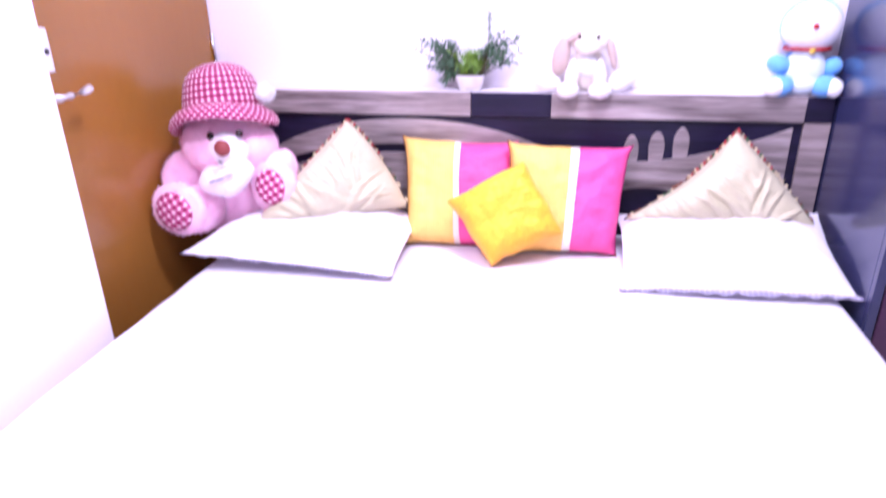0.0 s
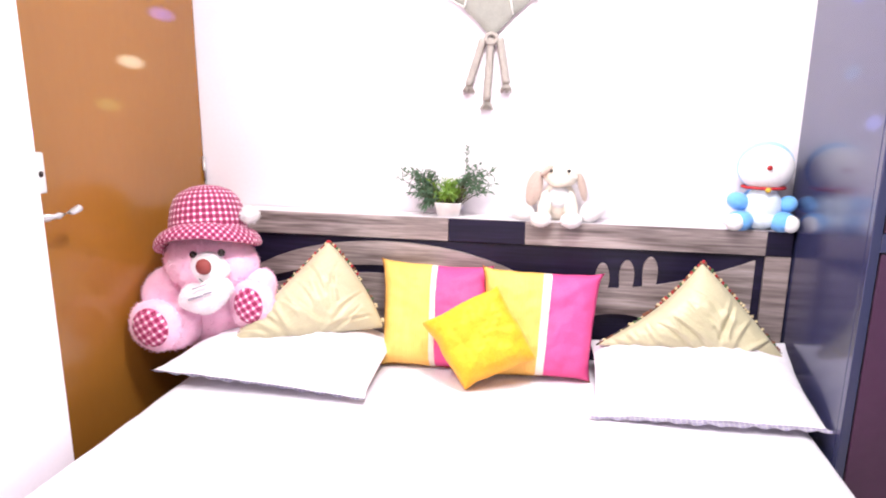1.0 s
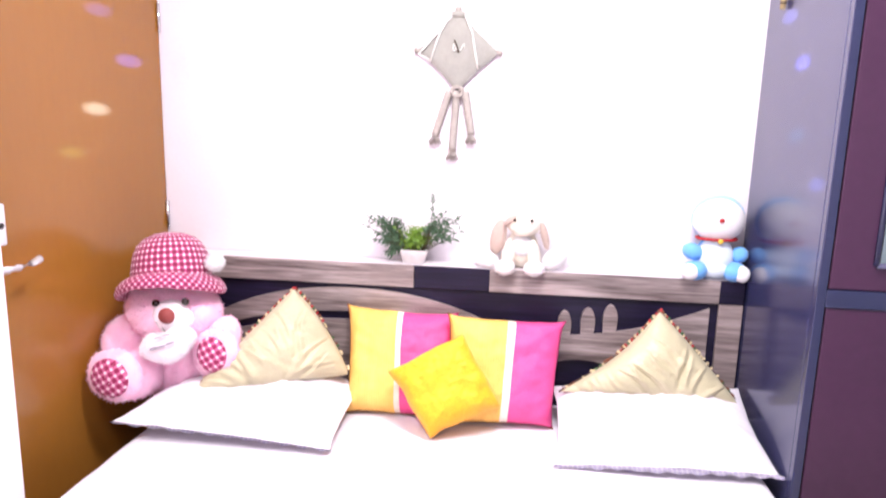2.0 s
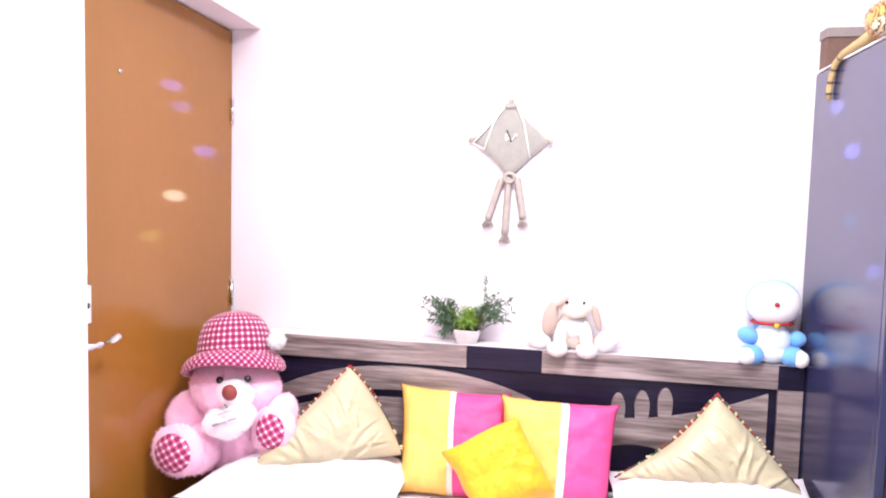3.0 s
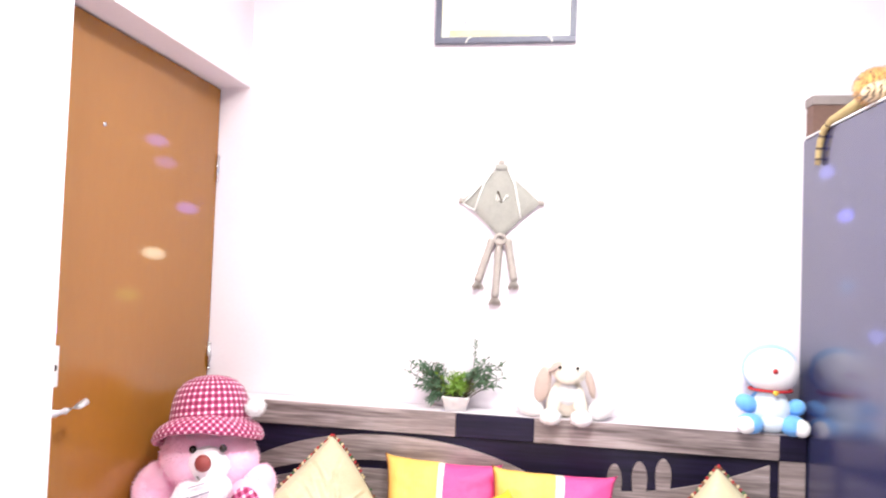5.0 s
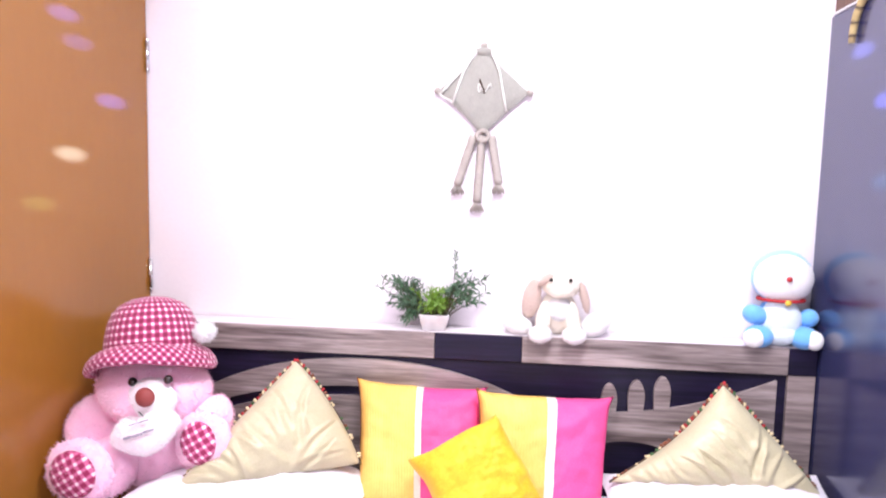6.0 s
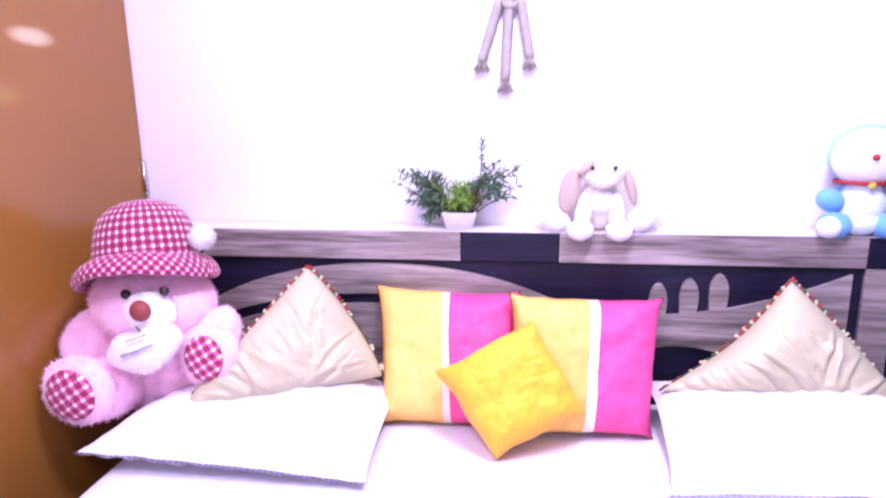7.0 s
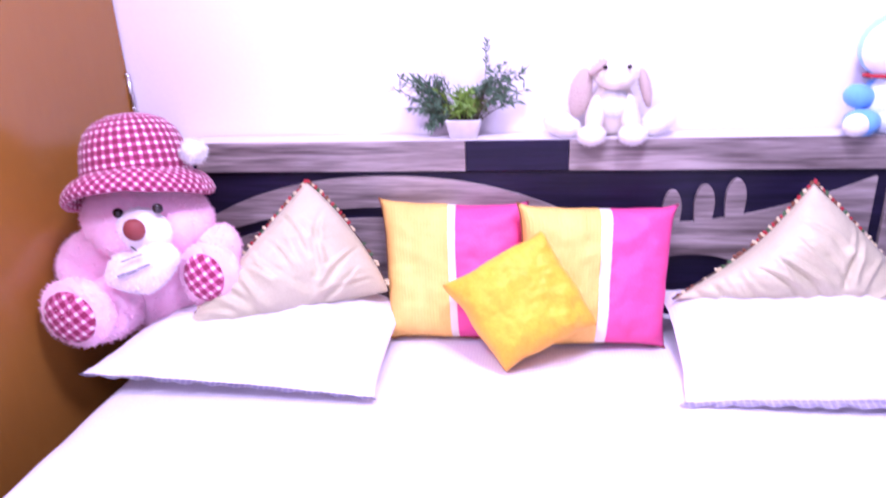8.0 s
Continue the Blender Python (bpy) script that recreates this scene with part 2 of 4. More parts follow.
JUTE = surface("jute_cloth", (0.345, 0.335, 0.30), (0.275, 0.268, 0.24), rough=0.9, scale=30, fine=260, bump=0.6, depth=0.002)
JUTE_PINK = surface("jute_rope", (0.45, 0.405, 0.365), (0.355, 0.315, 0.285), rough=0.95, scale=60, fine=260, bump=0.8, depth=0.003)
CORD = surface("white_cord", (0.84, 0.83, 0.78), rough=0.8)
FRAME_GREY = surface("slate_frame", (0.105, 0.11, 0.155), rough=0.45, scale=12, fine=80, bump=0.1)
PRINT = surface("picture_print", (0.82, 0.82, 0.78), (0.78, 0.74, 0.52), rough=0.4, scale=5, fine=12, bump=0)
PRINT_SAND = surface("print_sand", (0.50, 0.43, 0.25), (0.60, 0.55, 0.40), rough=0.4, scale=30, fine=80, bump=0, amount=0.9)
PRINT_GREY = surface("print_grey", (0.42, 0.44, 0.45), rough=0.4, bump=0)
CHROME = surface("brushed_steel", (0.72, 0.72, 0.74), rough=0.25, metal=1.0, scale=8, fine=120, bump=0.05)
SATIN = surface("satin_steel", (0.80, 0.80, 0.82), rough=0.42, metal=0.55, scale=8, fine=120, bump=0.05)
WHITE_PLASTIC = surface("white_plastic", (0.80, 0.80, 0.80), rough=0.35, bump=0.02)
CARD = surface("brown_card", (0.16, 0.09, 0.07), (0.12, 0.07, 0.055), rough=0.8, scale=12, fine=70, bump=0.15)
CARD_LID = surface("grey_card", (0.27, 0.23, 0.22), rough=0.75, scale=12, fine=70, bump=0.1)
PAPER = surface("white_paper", (0.80, 0.79, 0.80), rough=0.7, scale=10, fine=60, bump=0.1)
SEAM = surface("dark_piping", (0.07, 0.045, 0.03), rough=0.8)
RUST = surface("rust_thread", (0.28, 0.09, 0.03), rough=0.85)
TRIM_RED = surface("red_thread", (0.42, 0.025, 0.03), rough=0.85)
TRIM_GREEN = surface("green_thread", (0.06, 0.13, 0.05), rough=0.85)
TRIM_CREAM = surface("cream_thread", (0.72, 0.60, 0.36), rough=0.85)
TRIM_BROWN = surface("brown_thread", (0.20, 0.07, 0.035), rough=0.85)



def pile(name, colour):
    """Thin tips of plush pile that let light through."""
    m, nt, bsdf, add = nodes_of(name)
    thin, cover, both = add("BsdfTranslucent"), add("BsdfDiffuse"), add("MixShader")
    thin.inputs[0].default_value = cover.inputs[0].default_value = rgba(colour)
    both.inputs[0].default_value = 0.2
    nt.links.new(cover.outputs[0], both.inputs[1])
    nt.links.new(thin.outputs[0], both.inputs[2])
    out = next(n for n in nt.nodes if n.type == "OUTPUT_MATERIAL")
    nt.links.new(both.outputs[0], out.inputs[0])
    nt.nodes.remove(bsdf)
    return m


FUR_TIP = pile("pink_pile", (1.0, 0.63, 0.785))
PALE_TIP = pile("pale_pile", (0.95, 0.87, 0.90))

mirror_mat, nt_, bsdf_, _add = nodes_of("mirror_glass")
bsdf_.inputs["Base Color"].default_value = (0.80, 0.86, 0.84, 1)
bsdf_.inputs["Metallic"].default_value, bsdf_.inputs["Roughness"].default_value = 1.0, 0.02
glow_mat, nt_, bsdf_, _add = nodes_of("lamp_diffuser")
bsdf_.inputs["Base Color"].default_value = (0.9, 0.9, 0.9, 1)
bsdf_.inputs["Emission Color"].default_value, bsdf_.inputs["Emission Strength"].default_value = (1, 0.97, 0.94, 1), 6.0


# ---- mesh helpers ----
def thing(name, base, label, category, group="", kind=""):
    ob = new(name)
    ob.location = base
    ob.empty_display_size = 0.05
    return tagged(ob, label, category, group, kind)


def origin(ob):
    p = Vector((0, 0, 0))
    while ob:
        p += ob.location
        ob = ob.parent
    return p


def smooth(me):
    me.polygons.foreach_set("use_smooth", [True] * len(me.polygons))


def part(name, bm, material, parent, label="", flat=False):
    """Links a bmesh, given in world coordinates, as one mesh object under a thing or a part."""
    base = origin(parent)
    bmesh.ops.translate(bm, verts=bm.verts, vec=-base)
    me = bpy.data.meshes.new(name)
    bmesh.ops.recalc_face_normals(bm, faces=bm.faces)
    bm.to_mesh(me)
    bm.free()
    for m in material if isinstance(material, (list, tuple)) else [material]:
        me.materials.append(m)
    if not flat:
        smooth(me)
    ob = new(name, me)
    ob.parent = parent
    return tagged(ob, label)


def solo(name, bm, material, base, label, category, kind="", flat=False, group=""):
    """A thing that is one mesh, given in world coordinates, with its origin at base."""
    bmesh.ops.translate(bm, verts=bm.verts, vec=-Vector(base))
    me = bpy.data.meshes.new(name)
    bmesh.ops.recalc_face_normals(bm, faces=bm.faces)
    bm.to_mesh(me)
    bm.free()
    for m in material if isinstance(material, (list, tuple)) else [material]:
        me.materials.append(m)
    if not flat:
        smooth(me)
    ob = new(name, me)
    ob.location = base
    return tagged(ob, label, category, group, kind)


def box(x0, x1, y0, y1, z0, z1, bevel=0.0, segs=2, bm=None):
    own = bmesh.new()
    bmesh.ops.create_cube(own, size=1.0)
    for v in own.verts:
        v.co = Vector((x0 + (v.co.x + 0.5) * (x1 - x0), y0 + (v.co.y + 0.5) * (y1 - y0), z0 + (v.co.z + 0.5) * (z1 - z0)))
    if bevel:
        bmesh.ops.bevel(own, geom=own.edges[:], offset=bevel, segments=segs, profile=0.7, affect="EDGES")
    return own if bm is None else join(bm, own)


def join(bm, other, slot=None):
    me = bpy.data.meshes.new("tmp")
    if slot is not None:
        for f in other.faces:
            f.material_index = slot
    other.to_mesh(me)
    other.free()
    bm.from_mesh(me)
    bpy.data.meshes.remove(me)
    return bm


def ellipsoid(c, r, turn=(0, 0, 0), rough=0.0, freq=9.0, div=3):
    bm = bmesh.new()
    bmesh.ops.create_icosphere(bm, subdivisions=div, radius=1.0)
    m = Matrix.Translation(c) @ Euler([radians(a) for a in turn]).to_matrix().to_4x4() @ Matrix.Diagonal((*r, 1))
    for v in bm.verts:
        p = m @ v.co
        if rough:
            n = noise.noise(p * freq) + 0.5 * noise.noise(p * freq * 2.7)
            p = p + (p - Vector(c)).normalized() * rough * n
        v.co = p
    return bm


def tube(points, radii, sides=8, cap=True):
    """A round bar along points, with a radius for each."""
    bm = bmesh.new()
    pts = [Vector(p) for p in points]
    if not isinstance(radii, (list, tuple)):
        radii = [radii] * len(pts)
    rings = []
    for i, p in enumerate(pts):
        d = (pts[min(i + 1, len(pts) - 1)] - pts[max(i - 1, 0)]).normalized()
        side = d.cross(Vector((0, 1, 0)))
        if side.length < 0.1:
            side = d.cross(Vector((0, 0, 1)))
        side.normalize()
        up = side.cross(d)
        rings.append([bm.verts.new(p + radii[i] * (math.cos(a) * side + math.sin(a) * up)) for a in [2 * math.pi * k / sides for k in range(sides)]])
    for a, b in zip(rings, rings[1:]):
        for k in range(sides):
            bm.faces.new((a[k], a[(k + 1) % sides], b[(k + 1) % sides], b[k]))
    if cap:
        bm.faces.new(rings[0])
        bm.faces.new(rings[-1][::-1])
    return bm


def lathe(profile, centre, sides=40, uv=False, tilt=None):
    """Turns a profile of (radius, height) round an upright axis; UVs in metres along and across."""
    bm = bmesh.new()
    layer = bm.loops.layers.uv.new("UVMap") if uv else None
    rings, along, run = [], [], 0.0
    wide = max(r for r, _ in profile)
    for i, (r, h) in enumerate(profile):
        if i:
            run += math.hypot(r - profile[i - 1][0], h - profile[i - 1][1])
        along.append(run)
        rings.append([bm.verts.new((r * math.cos(a), r * math.sin(a), h)) for a in [2 * math.pi * k / sides for k in range(sides)]])
    for i, (a, b) in enumerate(zip(rings, rings[1:])):
        for k in range(sides):
            f = bm.faces.new((a[k], a[(k + 1) % sides], b[(k + 1) % sides], b[k]))
            if uv:
                girth = 2 * math.pi * wide / sides
                for loop, (s, t) in zip(f.loops, ((k, along[i]), (k + 1, along[i]), (k + 1, along[i + 1]), (k, along[i + 1]))):
                    loop[layer].uv = (s * girth, t)
    m = Matrix.Translation(centre) @ (tilt or Matrix.Identity(4))
    bmesh.ops.transform(bm, matrix=m, verts=bm.verts)
    return bm


def prism(outline, y0, y1):
    """A flat outline of (x, z) points given depth from y0 to y1."""
    bm = bmesh.new()
    front = [bm.verts.new((x, y0, z)) for x, z in outline]
    back = [bm.verts.new((x, y1, z)) for x, z in outline]
    bm.faces.new(front)
    bm.faces.new(back[::-1])
    n = len(outline)
    for i in range(n):
        bm.faces.new((front[i], back[i], back[(i + 1) % n], front[(i + 1) % n]))
    return bm


def fuzz(bm, count, length, slots=None, seed=1, width=0.0016, lie=0.5, tips=None):
    """Short tufts of pile over the faces of bm, in the faces' own materials."""
    rng = random.Random(seed)
    faces = [f for f in bm.faces if slots is None or f.material_index in slots]
    areas = [f.calc_area() for f in faces]
    picks = rng.choices(faces, areas, k=count)
    out = []
    for f in picks:
        a, b, c = (v.co for v in f.verts[:3])
        s, t = rng.random(), rng.random()
        if s + t > 1:
            s, t = 1 - s, 1 - t
        p = a + (b - a) * s + (c - a) * t
        n = f.normal
        lean = Vector((rng.gauss(0, 1), rng.gauss(0, 1), rng.gauss(0, 1) - 0.3))
        d = (n + lie * lean).normalized()
        side = d.cross(lean)
        if side.length < 1e-4:
            continue
        side.normalize()
        out.append((p, d, side, f.material_index))
    for p, d, side, slot in out:
        ln = length * rng.uniform(0.6, 1.2)
        f = bm.faces.new((bm.verts.new(p - side * width), bm.verts.new(p + side * width), bm.verts.new(p + d * ln)))
        f.material_index = tips[slot] if tips else slot
    return bm


def puff(corner, thick, n=28, pinch=0.06, wrinkle=0.004, freq=7.0, seed=0.0, cut=(0.0, 1.0), under=1.0, power=0.46, ear=2.0, wobble=0.0035, blunt=0.0):
    """One u-range of a stuffed cushion between four corners (bottom left, bottom right, top right, top left)."""
    bl, br, tr, tl = (Vector(c) for c in corner)
    normal = (br - bl).cross(tl - bl).normalized()
    bm = bmesh.new()
    us = [cut[0] + (cut[1] - cut[0]) * i / max(2, round(n * (cut[1] - cut[0]))) for i in range(max(2, round(n * (cut[1] - cut[0]))) + 1)]
    vs = [j / n for j in range(n + 1)]

    def place(u, v, face):
        su, sv = 2 * u - 1, 2 * v - 1
        pu = su * (1 - pinch * (1 - abs(sv) ** ear))
        pv = sv * (1 - pinch * (1 - abs(su) ** ear))
        tuck = 1 - blunt * abs(su * sv) ** 5
        a, b = (pu * tuck + 1) / 2, (pv * tuck + 1) / 2
        p = bl * (1 - a) * (1 - b) + br * a * (1 - b) + tr * a * b + tl * (1 - a) * b
        bulge = (max(0.0, 1 - su ** 4) * max(0.0, 1 - sv ** 4)) ** power
        ripple = wobble * max(abs(su), abs(sv)) ** 3
        p = p + Vector((noise.noise(p * 16 + Vector((seed, 0, 0))), 0, noise.noise(p * 15 + Vector((0, seed, 4))))) * ripple
        q = Vector((u * 3.1, v * 3.1, seed + face))
        rad = math.atan2(sv, su)
        crease = noise.noise(Vector((rad * 3.0 + seed, face * 2.0, seed))) * (su * su + sv * sv) * 0.6
        w = (noise.noise(q * freq * 0.35) + 0.5 * noise.noise(q * freq)) * wrinkle * (0.35 + bulge) + crease * wrinkle * 2.2 * bulge
        full = thick / 2 if face > 0 else thick / 2 * under
        return p + normal * face * (bulge * full + w * (1 if bulge > 0.02 else 0))

    layer = bm.loops.layers.uv.new("UVMap")
    for face in (1, -1):
        g = [[bm.verts.new(place(u, v, face)) for v in vs] for u in us]
        for i in range(len(us) - 1):
            for j in range(n):
                f = bm.faces.new((g[i][j], g[i + 1][j], g[i + 1][j + 1], g[i][j + 1]))
                for loop, (k, l) in zip(f.loops, ((i, j), (i + 1, j), (i + 1, j + 1), (i, j + 1))):
                    loop[layer].uv = (us[k], vs[l])
    bmesh.ops.remove_doubles(bm, verts=bm.verts, dist=0.0008)
    bmesh.ops.recalc_face_normals(bm, faces=bm.faces[:])
    for e in bm.edges:
        if len(e.link_faces) == 2 and e.calc_face_angle(0.0) > 1.0:
            e.smooth = False
    return bm


def edge_of(corner, which, n, pinch=0.06, ear=2.0):
    """Points along one edge of a puff."""
    bl, br, tr, tl = (Vector(c) for c in corner)
    out = []
    for i in range(n + 1):
        s = i / n
        su = 2 * s - 1
        inset = pinch * (1 - abs(su) ** ear) / 2
        a, b = {"bottom": (s, inset), "top": (s, 1 - inset), "left": (inset, s), "right": (1 - inset, s)}[which]
        out.append(bl * (1 - a) * (1 - b) + br * a * (1 - b) + tr * a * b + tl * (1 - a) * b)
    return out


# ---- the room ----
XL, XD, XR, YS, ZC = -0.854, -0.972, 2.12, -3.3, 2.78
YE = -0.956
solo("wall_north", box(-1.25, XR + 0.15, 0.0, 0.15, 0, ZC), WALL, (0.5, 0.0, 0.0), "white plaster wall with a faint pink tint", "wall", "structure", flat=True)
bm = box(-1.25, XL, YS, YE, 0, ZC)
box(-1.25, XL, YE, 0.0, 2.05, ZC, bm=bm)
solo("wall_west", bm, WALL, (XL, -2.0, 0.0), "white plaster wall with a deep door recess", "wall", "structure", flat=True)
solo("wall_east", box(XR, XR + 0.15, YS, 0.0, 0, ZC), SAGE, (XR, -1.5, 0), "plain grey-blue plaster wall", "wall", "structure", flat=True)
solo("wall_south", box(-1.25, XR + 0.15, YS - 0.15, YS, 0, ZC), WALL, (0.5, YS, 0), "plain white plaster wall", "wall", "structure", flat=True)
solo("ceiling", box(-1.25, XR + 0.15, YS - 0.15, 0.15, ZC, ZC + 0.12), CEIL, (0.5, -1.5, ZC), "plain white painted ceiling", "ceiling", "structure", flat=True)
floor = solo("floor", box(-1.25, XR + 0.15, YS - 0.15, 0.15, -0.1, -0.004), GROUT, (0.5, -1.5, 0), "beige ceramic tiled floor", "floor", "structure", flat=True)

# door in the recess
door = thing("door_1", (XD, -0.48, 0.0), "closed glossy brown laminate door with a steel lever", "door", kind="structure")
leaf = part("door_leaf", box(XD - 0.036, XD, YE + 0.004, -0.006, 0.004, 2.044, 0.002, 1), DOOR, door, flat=True)
part("door_frame", box(XD - 0.09, XD - 0.040, YE - 0.02, -0.001, 0.0, 2.049), DOOR, door, flat=True)
for hz in (1.735, 1.02, 0.30):
    bm = tube([(XD + 0.006, -0.014, hz - 0.045), (XD + 0.006, -0.014, hz + 0.045)], 0.006, 10)
    for dz in (-0.047, 0.047):
        join(bm, ellipsoid((XD + 0.006, -0.014, hz + dz), (0.007, 0.007, 0.007), div=2))
    part("hinge", bm, CHROME, door, "small steel butt hinge")
lock = part("rim_lock", box(XD, XD + 0.048, YE + 0.01, -0.852, 1.045, 1.150, 0.006), WHITE_PLASTIC, door, "pale rim lock case")
part("keyhole", tube([(XD + 0.047, -0.868, 1.095), (XD + 0.0495, -0.868, 1.095)], 0.008, 12), EYE_BLACK, lock)
part("lock_plate", box(XD, XD + 0.010, -0.925, -0.855, 0.93, 1.04, 0.004), CHROME, door)
lever = tube([(XD + 0.01, -0.890, 0.985), (XD + 0.05, -0.890, 0.985), (XD + 0.066, -0.880, 0.985), (XD + 0.070, -0.85, 0.986), (XD + 0.070, -0.80, 0.989), (XD + 0.068, -0.772, 0.994)], [0.011, 0.010, 0.010, 0.009, 0.009, 0.010], 12)
part("door_lever", lever, SATIN, door, "steel lever handle")
part("latch_stub", tube([(XD, -0.905, 0.885), (XD + 0.03, -0.905, 0.885)], 0.012, 12), CHROME, door)
part("peephole", tube([(XD, -0.668, 1.756), (XD + 0.005, -0.668, 1.756)], 0.006, 12), CHROME, door)

# ceiling lamps
for lx, ly, _w in LAMPS:
    lamp = thing("ceiling_light", (lx, ly, ZC), "square white ceiling panel light, switched on", "lamp", "ceiling lights")
    bm = box(lx - 0.24, lx + 0.24, ly - 0.24, ly + 0.24, ZC - 0.05, ZC - 0.001, 0.006)
    part("housing", bm, WHITE_PLASTIC, lamp)
    part("diffuser", box(lx - 0.215, lx + 0.215, ly - 0.215, ly + 0.215, ZC - 0.056, ZC - 0.0505, 0.002), glow_mat, lamp)

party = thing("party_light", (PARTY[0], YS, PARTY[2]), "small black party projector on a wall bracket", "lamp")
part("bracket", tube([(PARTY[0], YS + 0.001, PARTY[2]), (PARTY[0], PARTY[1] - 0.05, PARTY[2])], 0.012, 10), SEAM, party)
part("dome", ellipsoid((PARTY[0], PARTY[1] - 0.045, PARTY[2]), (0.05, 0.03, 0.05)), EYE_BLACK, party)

# ---- the bed ----
BX0, BX1, BY0, BY1 = -0.800, 1.100, -2.02, -0.105
HT = 0.887
bed = thing("bed", (0.15, -1.05, 0.0), "king-size bed with a dark and grey wood headboard", "bed")
base_box = part("bed_base", box(BX0 + 0.02, BX1 - 0.02, BY0 + 0.02, BY1 - 0.01, 0.03, 0.20, 0.006), DARK_WOOD, bed)
for fx in (BX0 + 0.12, BX1 - 0.12):
    for fy in (BY0 + 0.12, BY1 - 0.12):
        part("foot", box(fx - 0.03, fx + 0.03, fy - 0.03, fy + 0.03, 0.0, 0.03), DARK_WOOD, bed)
HX0, HX1 = -0.838, 1.127
head = part("headboard", box(HX0, HX1, -0.088, -0.012, 0.02, 0.800, 0.002), DARK_WOOD, bed, "dark wenge headboard panel with grey oak inlays", flat=True)
part("top_ledge", box(HX0, HX1, -0.094, -0.010, 0.802, HT - 0.003, 0.002), DARK_WOOD, head, flat=True)
part("top_rail", box(HX0 + 0.084, -0.001, -0.106, -0.008, 0.806, HT, 0.003), GREY_WOOD, head, "grey oak rail", flat=True)
part("top_rail", box(0.268, 1.046, -0.106, -0.008, 0.806, HT, 0.003), GREY_WOOD, head, "grey oak rail", flat=True)
part("dark_block", box(0.000, 0.267, -0.102, -0.008, 0.806, HT - 0.002, 0.003), DARK_WOOD, head, flat=True)
part("dark_block", box(1.047, HX1, -0.102, -0.008, 0.806, HT - 0.002, 0.003), DARK_WOOD, head, flat=True)
part("dark_block", box(HX0, HX0 + 0.083, -0.102, -0.008, 0.806, HT - 0.002, 0.003), DARK_WOOD, head, flat=True)
part("ledge_top", box(HX0 + 0.002, HX1 - 0.002, -0.100, -0.006, HT - 0.0005, HT + 0.0015), PALE_TOP, head, "pale laminate top face", flat=True)
part("post", box(1.049, HX1, -0.102, -0.088, 0.03, 0.803, 0.003), GREY_WOOD_UP, head, "grey oak upright", flat=True)
part("post", box(HX0, HX0 + 0.075, -0.102, -0.088, 0.03, 0.803, 0.003), GREY_WOOD_UP, head, "grey oak upright", flat=True)


def arc_z(x, cx, cz, a, b):
    return cz + b * math.sqrt(max(0.0, 1 - ((x - cx) / a) ** 2))


CX, CZ = -0.22, 0.45
xs = [HX0 + 0.08 + (0.455 - HX0 - 0.08) * i / 60 for i in range(61)]
outer = [(x, arc_z(x, CX, CZ, 0.682, 0.342)) for x in xs]
band = [(x, arc_z(x, CX, CZ, 0.681, 0.254)) for x in xs]
inner = [(x, arc_z(x, CX, CZ, 0.640, 0.222)) for x in xs]
part("arched_inlay", prism(outer + band[::-1], -0.100, -0.088), GREY_WOOD, head, "curved grey oak inlay", flat=True)
part("arched_inlay", prism([p for p in inner if p[1] > 0.4501] + [(0.41, 0.30), (-0.75, 0.30)], -0.100, -0.088), GREY_WOOD, head, "curved grey oak inlay", flat=True)


def swoop(x):
    t = (x - 0.50) / (1.02 - 0.50)
    return 0.661 + 0.125 * max(0.0, t) ** 1.9


def mound(x):
    return arc_z(x, 0.60, 0.45, 0.20, 0.125)


top_line = [(0.44 + 0.58 * i / 40, swoop(0.44 + 0.58 * i / 40)) for i in range(41)]
low_line = [(0.44 + 0.58 * i / 40, mound(0.44 + 0.58 * i / 40) if abs(0.44 + 0.58 * i / 40 - 0.60) < 0.2 else 0.45) for i in range(41)]
part("swept_inlay", prism(top_line + low_line[::-1], -0.100, -0.088), GREY_WOOD, head, "swept grey oak inlay", flat=True)
for fx, ft, half in ((0.536, 0.752, 0.024), (0.616, 0.766, 0.025), (0.692, 0.781, 0.025)):
    z0 = swoop(fx) - 0.004
    zs = ft - 0.055
    pts = [(fx - half * 0.86, z0), (fx - half, zs)] + [(fx - half * math.cos(a), zs + 0.055 * math.sin(a)) for a in [math.pi * i / 16 for i in range(1, 16)]] + [(fx + half, zs), (fx + half * 0.86, z0)]
    part("arched_finger", prism(pts[::-1], -0.101, -0.088), GREY_WOOD, head, "small pointed oak inlay", flat=True)

mattress = solo("mattress", box(BX0 + 0.01, BX1 - 0.01, BY0 + 0.01, BY1 - 0.004, 0.201, 0.388, 0.035, 3), WHITE_PLASTIC, (0.15, -1.05, 0.201), "thick white mattress on the bed base", "mattress")
# the sheet: a grid over the top that turns down over the three free sides
bm = bmesh.new()
nx, ny = 90, 90
xs = [BX0 - 0.012 + (BX1 - BX0 + 0.024) * i / nx for i in range(nx + 1)]
ys = [BY0 - 0.012 + (BY1 - BY0 + 0.012) * j / ny for j in range(ny + 1)]


def sheet_z(x, y):
    d = min(x - xs[0], xs[-1] - x, y - ys[0])
    r = 0.045
    drop = 0.0 if d > r else r - math.sqrt(max(0.0, r * r - (r - d) ** 2))
    n = 0.005 * noise.noise(Vector((x * 2.2, y * 2.2, 3))) + 0.0025 * noise.noise(Vector((x * 6, y * 9, 1))) + 0.0012 * noise.noise(Vector((x * 22, y * 15, 5)))
    return 0.401 + n - drop


